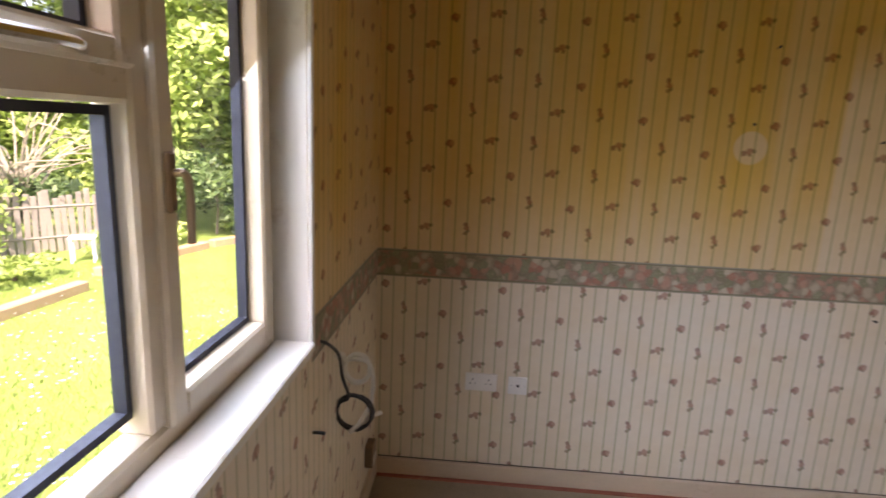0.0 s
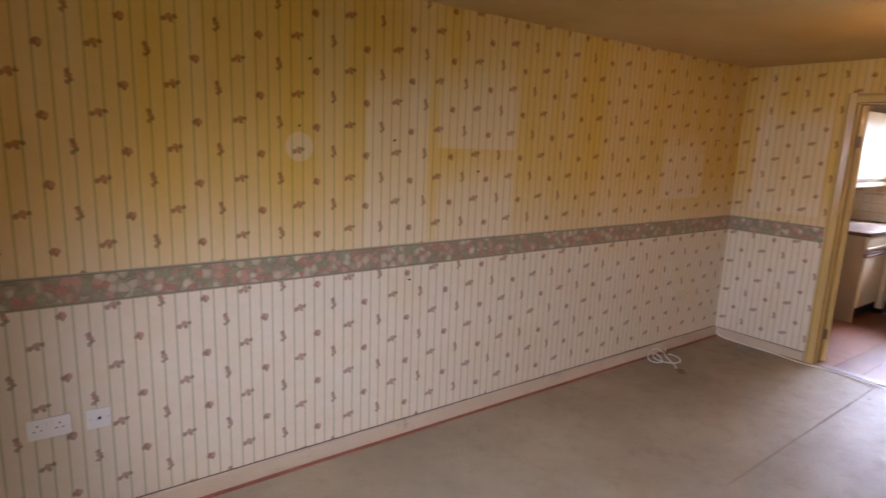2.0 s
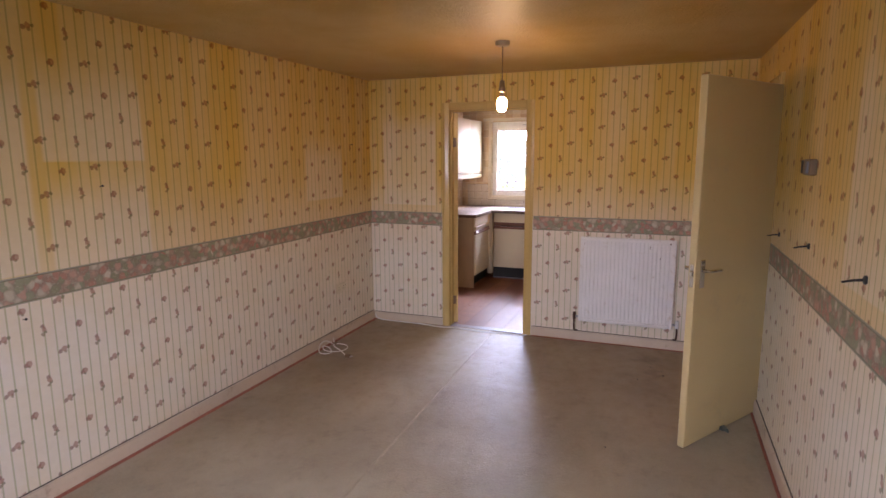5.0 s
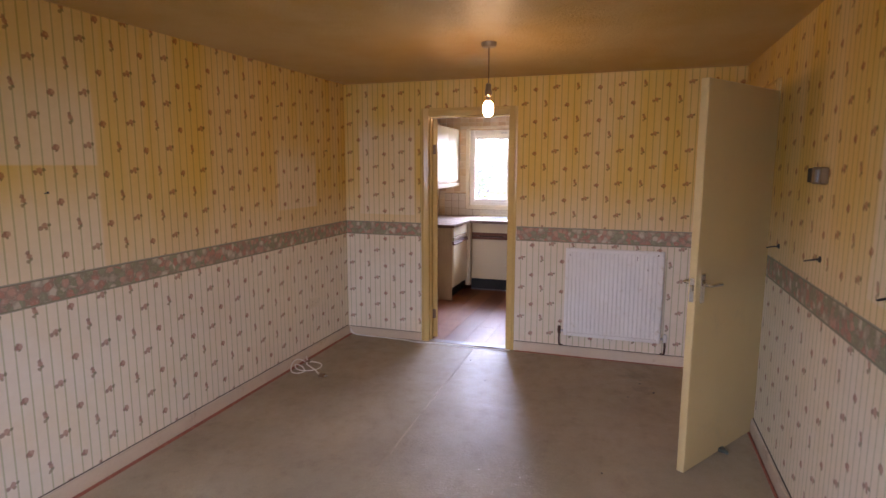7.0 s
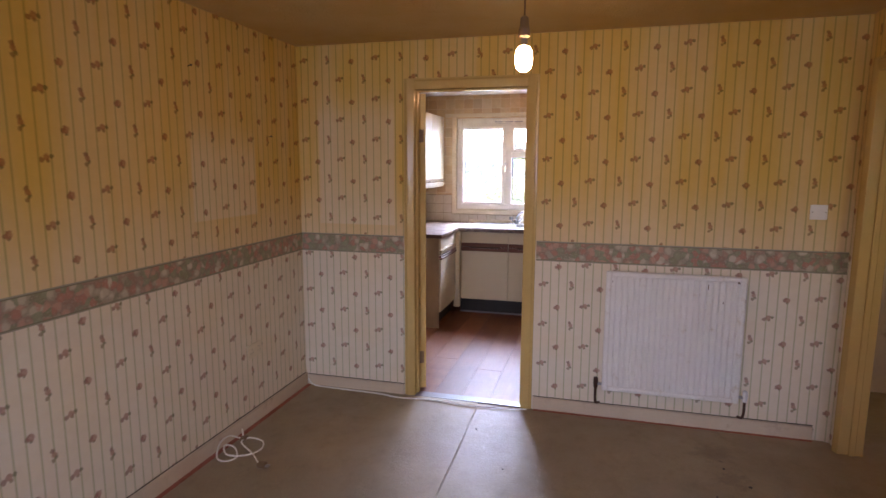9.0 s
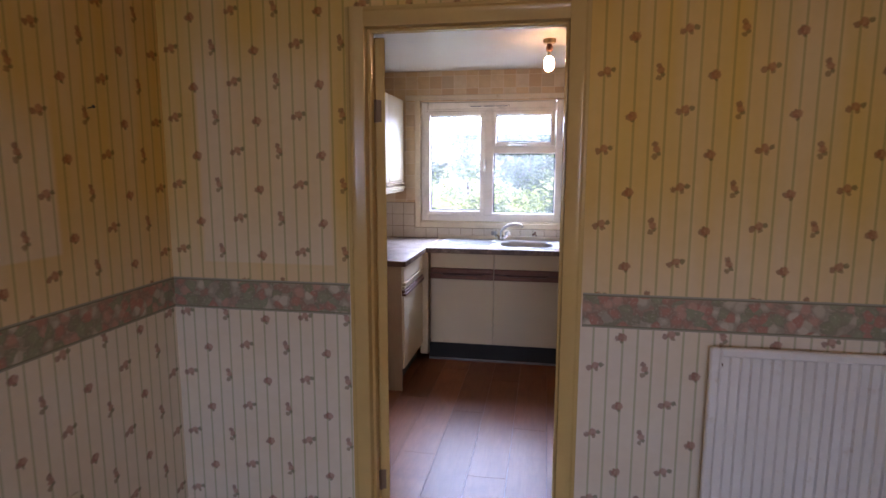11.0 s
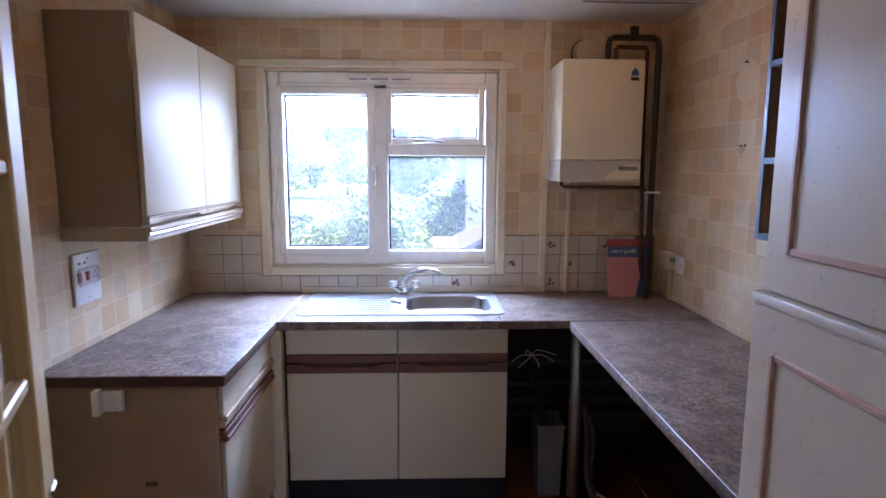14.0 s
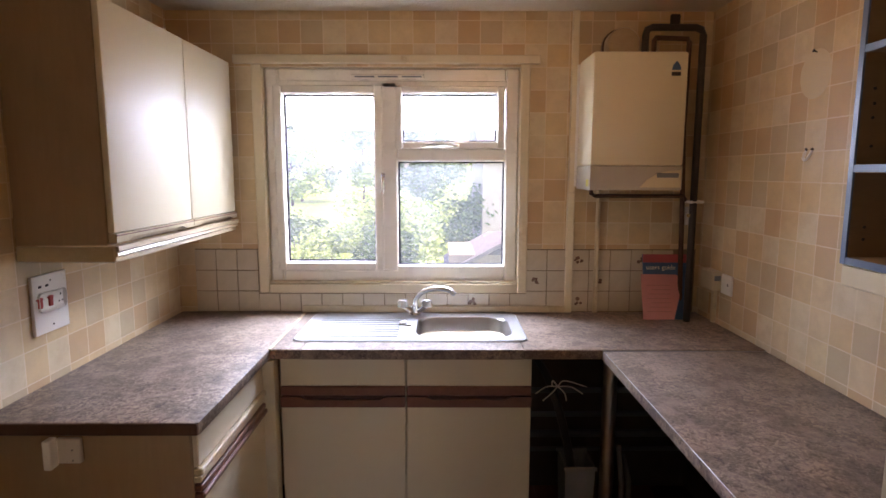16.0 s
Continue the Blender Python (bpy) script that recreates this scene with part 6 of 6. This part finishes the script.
for k, (b, d, h, c, sd) in enumerate(((30, 15, 7.0, 2.6, 1), (24, 16.5, 8.0, 2.8, 2), (19, 14.0, 6.0, 2.2, 3), (36, 20, 8.5, 3.2, 4), (43, 18, 7.0, 3.0, 5), (14, 18, 8, 3, 6), (27, 22, 9.5, 3.6, 7), (33, 24, 10.5, 3.8, 8), (21, 21, 9.5, 3.4, 9), (48, 22, 9, 3.6, 10))):
    x, y = garden_spot(b, d)
    tree("tree", x, y, h, c, 13000, 0.10, M_LEAF, "spring tree with fresh yellow-green leaves at the garden end", sd, 0.14, 0.14)
for k, (b, d, w, h, m) in enumerate(((22, 12.2, 1.0, 1.5, M_LEAFD), (26, 12.6, 1.1, 1.7, M_LEAFD), (19, 11.5, 0.9, 1.2, M_LEAF), (30, 13.4, 1.2, 1.9, M_LEAFD), (35, 13.2, 1.2, 1.6, M_LEAF), (40, 12.8, 1.2, 1.7, M_LEAFD), (45, 12.0, 1.0, 1.5, M_LEAF), (16, 13, 1.3, 2.0, M_LEAFD))):
    x, y = garden_spot(b, d)
    shrub(x, y, w, h, 2600, 0.06, m, "leafy garden shrub by the boundary fence", 20 + k)


def fence(a, b, h, label, name="fence", wattle=False):
    (x0, y0), (x1, y1) = a, b
    t = thing(name, (x0, y0, ground_height(x0, y0)), label, "fence")
    length = math.hypot(x1 - x0, y1 - y0)
    n = int(length / (0.11 if wattle else 0.15))
    rnd = random.Random(int(length * 10))
    mesh = None
    for k in range(n):
        f = (k + 0.5) / n
        x, y = x0 + (x1 - x0) * f, y0 + (y1 - y0) * f
        z = ground_height(x, y)
        if mesh is None:
            mesh = finish(bm_box(bm_new(), -0.045, -0.01, 0, 0.045, 0.01, h, 0.004), "slat")
            mesh.materials.append(M_FENCE)
        ob = new("slat", mesh)
        ob.parent = t
        ob.matrix_parent_inverse = t.matrix_world.inverted()
        ob.matrix_basis = Matrix.Translation((x, y, z)) @ Matrix.Rotation(math.atan2(y1 - y0, x1 - x0), 4, "Z") @ Matrix.Rotation(rnd.uniform(-0.05, 0.05) * (1 if wattle else 0.2), 4, "Y") @ Matrix.Diagonal((1, 1, rnd.uniform(0.86, 1.04) if wattle else 1, 1))
    for z in (0.25, 0.75):
        part("rail", bm_tube(bm_new(), [(x0, y0, ground_height(x0, y0) + h * z), (x1, y1, ground_height(x1, y1) + h * z)], 0.025, 6, 0), M_FENCE, t)
    return t


fence(garden_spot(50, 11.5), garden_spot(35.5, 11.8), 1.05, "weathered grey paling fence, uneven tops", wattle=True)
fence(garden_spot(35.2, 13.2), garden_spot(29, 13.0), 1.75, "tall weathered board fence behind the bed")

# stool, raised bed edging, daisies
sx, sy = garden_spot(36.9, 10.7)
sz = ground_height(sx, sy)
st = thing("garden_stool", (sx, sy, sz), "white painted garden stool on the lawn edge", "stool")
turn = Matrix.Translation((sx, sy, sz)) @ Matrix.Rotation(0.5, 4, "Z") @ Matrix.Scale(0.78, 4)


def turned(bm):
    bmesh.ops.transform(bm, matrix=turn, verts=bm.verts)
    return bm


part("seat", turned(bm_box(bm_new(), -0.24, -0.17, 0.50, 0.24, 0.17, 0.535, 0.006)), M_DAISY, st)
for dx in (-0.2, 0.2):
    for dy in (-0.13, 0.13):
        part("leg", turned(bm_box(bm_new(), dx - 0.02, dy - 0.02, 0, dx + 0.02, dy + 0.02, 0.50, 0.003)), M_DAISY, st)
    part("stretcher", turned(bm_box(bm_new(), dx - 0.012, -0.13, 0.42, dx + 0.012, 0.13, 0.46, 0.003)), M_DAISY, st)


def sleeper(a, b):
    (x0, y0), (x1, y1) = a, b
    L = math.hypot(x1 - x0, y1 - y0)
    bm = bm_box(bm_new(), 0, -0.09, -0.05, L, 0.09, 0.14, 0.012)
    bmesh.ops.transform(bm, matrix=Matrix.Translation((x0, y0, ground_height(x0, y0))) @ Matrix.Rotation(math.atan2(y1 - y0, x1 - x0), 4, "Z"), verts=bm.verts)
    solid("timber_edging", bm, M_TIMBER, "pale timber sleeper edging a garden bed", "edging", "sleepers round the bed")


for a, b in (((52, 7.0), (44, 7.9)), ((43.8, 7.95), (37.2, 8.9)), ((36.0, 9.6), (33.0, 10.1)), ((32.5, 10.2), (27, 11.2)), ((26.5, 11.3), (19, 12.5))):
    sleeper(garden_spot(*a), garden_spot(*b))
for k, (b, d) in enumerate(((50, 9.2), (46, 9.4), (42, 9.9), (34, 11.2), (30, 11.9), (24, 12.8))):
    x, y = garden_spot(b, d)
    shrub(x, y, 0.55, 0.4, 700, 0.05, M_LEAF, "low leafy plants in the raised bed", 60 + k, "bed_plant")
# pale bare branches
bx, by = garden_spot(41, 12.6)
t = thing("bare_shrub", (bx, by, ground_height(bx, by)), "tall bare shrub with pale tangled twigs", "shrub")
rnd = random.Random(9)
for k in range(46):
    a, h = rnd.uniform(0, math.tau), rnd.uniform(1.7, 3.4)
    w = rnd.uniform(0.8, 2.6)
    p0 = (bx, by, ground_height(bx, by) + rnd.uniform(0.3, 1.2))
    mid = (bx + w * 0.5 * math.cos(a) + rnd.uniform(-.2, .2), by + w * 0.5 * math.sin(a), ground_height(bx, by) + h * 0.8)
    end = (bx + w * math.cos(a + 0.3), by + w * math.sin(a + 0.3), ground_height(bx, by) + h * rnd.uniform(0.75, 1.1))
    part("branch", bm_tube(bm_new(), [p0, mid, end], 0.02, 5, 4, 0.3), M_TWIG, t)
verts, faces = [], []
rnd = random.Random(11)
for _ in range(1500):
    b, d = rnd.uniform(17, 56), 2.2 + 8 * rnd.random() ** 1.3
    if noise.noise(Vector((b * 0.09, d * 0.5, 1))) < -0.02:
        continue
    x, y = garden_spot(b, d)
    z = ground_height(x, y) + 0.07
    k = len(verts)
    s = rnd.uniform(0.009, 0.016)
    for j in range(6):
        verts.append((x + s * math.cos(j * math.tau / 6), y + s * math.sin(j * math.tau / 6), z + 0.003 * (j % 2)))
    faces.append(tuple(range(k, k + 6)))
me = bpy.data.meshes.new("daisies")
me.from_pydata(verts, [], faces)
me.materials.append(M_DAISY)
tagged(new("daisies", me), "small white daisies scattered over the lawn", "flowers", kind="stuff")
verts, faces = [], []
for _ in range(26000):
    b, d = rnd.uniform(14, 58), 1.6 + 9 * rnd.random() ** 1.4
    x, y = garden_spot(b, d)
    if x > -0.3:
        continue
    z = ground_height(x, y)
    k, a, s = len(verts), rnd.uniform(0, math.tau), rnd.uniform(0.03, 0.075)
    lean_x, lean_y = rnd.gauss(0, 0.02), rnd.gauss(0, 0.02)
    verts += [(x + 0.006 * math.cos(a), y + 0.006 * math.sin(a), z), (x - 0.006 * math.cos(a), y - 0.006 * math.sin(a), z), (x + lean_x, y + lean_y, z + s)]
    faces.append((k, k + 1, k + 2))
me = bpy.data.meshes.new("grass_blades")
me.from_pydata(verts, [], faces)
me.materials.append(leaf_material("grass_blade", (0.10, 0.19, 0.03), (0.28, 0.38, 0.09)))
tagged(new("grass_blades", me), "short bright green grass blades of the lawn", "grass", kind="stuff")
# outside drainpipe with its bracket by the casement
t = thing("drainpipe", (-0.562, 3.0, 1.80), "white plastic drainpipe held by a wall arm outside", "pipe")
part("downpipe", bm_cyl(bm_new(), (-0.562, 3.0, 1.80), (-0.562, 3.0, 3.0), 0.018, seg=12), M_WHITE, t)
part("arm", bm_cyl(bm_new(), (-0.562, 3.0, 1.85), (-0.09, 3.0, 1.85), 0.012, seg=10), M_WHITE, t)
part("clip", bm_box(bm_new(), -0.59, 2.975, 1.83, -0.53, 3.025, 1.87, 0.006), M_WHITE, t)

# gardens beyond the kitchen window
for k, (x, y, h, c, m) in enumerate(((62, 24, 7, 4.0, M_LEAFD), (60, 16, 6.5, 3.6, M_LEAF), (66, 10, 8, 4.0, M_LEAF), (58, 3, 7, 3.2, M_LEAFD), (70, 4, 9, 4.5, M_LEAFD), (64, -3, 9, 4, M_LEAF), (68, 17, 8, 4, M_LEAFD))):
    tree("tree", x, y, h, c, 2600, 0.28, m, "leafy tree beyond the back gardens", 40 + k, 0.16, 0.2)
for k, (x, y, w, h, m) in enumerate(((21, 3.2, 1.2, 1.7, M_LEAFD), (20.5, 1.8, 1.1, 1.3, M_LEAF), (24, 2.6, 1.5, 2.6, M_LEAF), (26, 3.8, 1.6, 2.0, M_LEAFD), (26, 0.9, 1.3, 3.0, M_LEAFD), (25, 5.6, 1.4, 1.5, M_LEAF), (27, 7.4, 1.5, 1.6, M_LEAFD), (30, 9, 1.8, 1.7, M_LEAF), (31, 4.8, 1.8, 2.4, M_LEAF), (22, 6.8, 1.2, 0.9, M_LEAF))):
    shrub(x, y, w, h, 2200, 0.10, m, "green garden bush behind the house", 80 + k, "bush")


def shed(x, y, label):
    z = ground_height(x, y)
    t = thing("garden_shed", (x, y, z), label, "shed")
    part("wall", bm_box(bm_new(), x, y - 1.0, z, x + 2.2, y + 0.9, z + 1.5), M_FENCE, t)
    part("roof", bm_extrude(bm_new(), [(y - 1.3, z + 1.75), (y - 0.1, z + 1.75), (y + 1.0, z + 1.15), (y + 1.0, z + 1.07), (y - 0.1, z + 1.66), (y - 1.3, z + 1.66)], "X", x - 0.2, x + 2.4), M_SLATE, t, "grey felt roof")
    part("fascia", bm_box(bm_new(), x - 0.22, y - 1.3, z + 1.05, x - 0.2, y + 1.0, z + 1.14), M_DAISY, t, "white fascia board")
    part("door", bm_box(bm_new(), x - 0.03, y - 0.3, z + 0.02, x, y + 0.4, z + 1.0, 0.01), M_BLUE, t)


shed(17.0, 0.75, "dark timber shed with a grey felt roof")


def far_house(x, y, w, d, h, label):
    z = ground_height(x, y)
    t = thing("house", (x, y, z), label, "house")
    part("wall", bm_box(bm_new(), x, y, z, x + d, y + w, z + h), M_HOUSE, t)
    part("roof", bm_extrude(bm_new(), [(x - 0.3, z + h), (x + d + 0.3, z + h), (x + d / 2, z + h + 2.0)], "Y", y - 0.2, y + w + 0.2), M_SLATE, t)
    for k in range(2):
        for j in range(1):
            wdw = part("window", bm_box(bm_new(), x - 0.03, y + 0.7 + k * w * 0.5, z + 0.9 + j * 2.6, x + 0.02, y + 1.9 + k * w * 0.5, z + 2.1 + j * 2.6), M_DAISY, t)
            part("pane", bm_box(bm_new(), x - 0.05, y + 0.78 + k * w * 0.5, z + 0.98 + j * 2.6, x - 0.03, y + 1.82 + k * w * 0.5, z + 2.02 + j * 2.6), M_GREY, wdw)


far_house(25.0, -6.0, 6.4, 7, 4.0, "pale rendered neighbouring house with dark roof")


# ---- pieces: splashback tiles and floor planks ----
east = bpy.data.objects["wall_kitchen_east"]
TS, TJ = 0.0975, 0.0028
tile_mesh = finish(bm_box(bm_new(), -0.006, -TS / 2, -TS / 2, 0.0, TS / 2, TS / 2, 0.0018), "tile")
tile_mesh.materials.append(M_TILE)
half_mesh = finish(bm_box(bm_new(), -0.006, -TS / 2, -0.043, 0.0, TS / 2, 0.043, 0.0018), "tile")
half_mesh.materials.append(M_TILE)
pictures = []
part("grout_bed", bm_box(bm_box(bm_box(bm_new(), KX - 0.003, 2.682, WT, KX, 2.981, 1.200), KX - 0.003, KR + 0.02, WT, KX, 1.403, 1.200), KX - 0.003, 1.403, WT, KX, 2.682, 0.988), M_GROUT, east)


def tile(mesh, y, z):
    ob = new("tile", mesh)
    ob.parent = east
    ob.location = (KX - 0.003, y, z)
    return ob


for j in range(3):
    z = WT + 0.003 + TS / 2 + j * (TS + TJ)
    for i in range(3):
        tile(tile_mesh, 2.980 - TS / 2 - i * (TS + TJ), z)
    for i in range(7):
        tile(tile_mesh, 1.402 - TS / 2 - i * (TS + TJ), z)
        if (i, j) in ((0, 1), (2, 0), (2, 2), (3, 1), (5, 2)):
            pictures.append((1.402 - TS / 2 - i * (TS + TJ), z))
for i in range(13):
    tile(half_mesh, 2.681 - TS / 2 - i * (TS + TJ), WT + 0.003 + 0.043)
pictures.append((1.657, WT + 0.05))
for k, (y, z) in enumerate(pictures):
    bm = bm_new()
    rnd = random.Random(k)
    for _ in range(7):
        a, r = rnd.uniform(0, math.tau), rnd.uniform(0.0, 0.02)
        bmesh.ops.create_circle(bm, cap_ends=True, segments=7, radius=rnd.uniform(0.004, 0.010), matrix=Matrix.Translation((KX - 0.0094, y + r * math.cos(a), z + min(r, 0.014) * math.sin(a))) @ Matrix.Rotation(math.pi / 2, 4, "Y"))
    part("tile_print", bm, M_TILEPIC, east, "brown printed sprig on a tile")

kf = bpy.data.objects["kitchen_floor"]
PW, PL = 0.192, 1.28
plank_mesh = finish(bm_box(bm_new(), -PL / 2 + 0.0006, -PW / 2 + 0.0006, -0.012, PL / 2 - 0.0006, PW / 2 - 0.0006, 0.0, 0.0007), "plank")
plank_mesh.materials.append(M_PLANK)
short = {}
y = KR + PW / 2
row = 0
while y < KL - 0.02:
    w = min(PW, 2 * (KL - y)) if y + PW / 2 > KL else PW
    x = PX + 0.065 - (0.43 * row % 1.0) * PL
    while x < KX:
        a, b = max(x, PX + 0.065), min(x + PL, KX)
        if b - a > 0.02:
            ob = new("plank", plank_mesh)
            ob.parent = kf
            ob.location = ((a + b) / 2, y, 0.0)
            ob.scale = ((b - a) / PL, 1, 1)
        x += PL
    y += PW
    row += 1
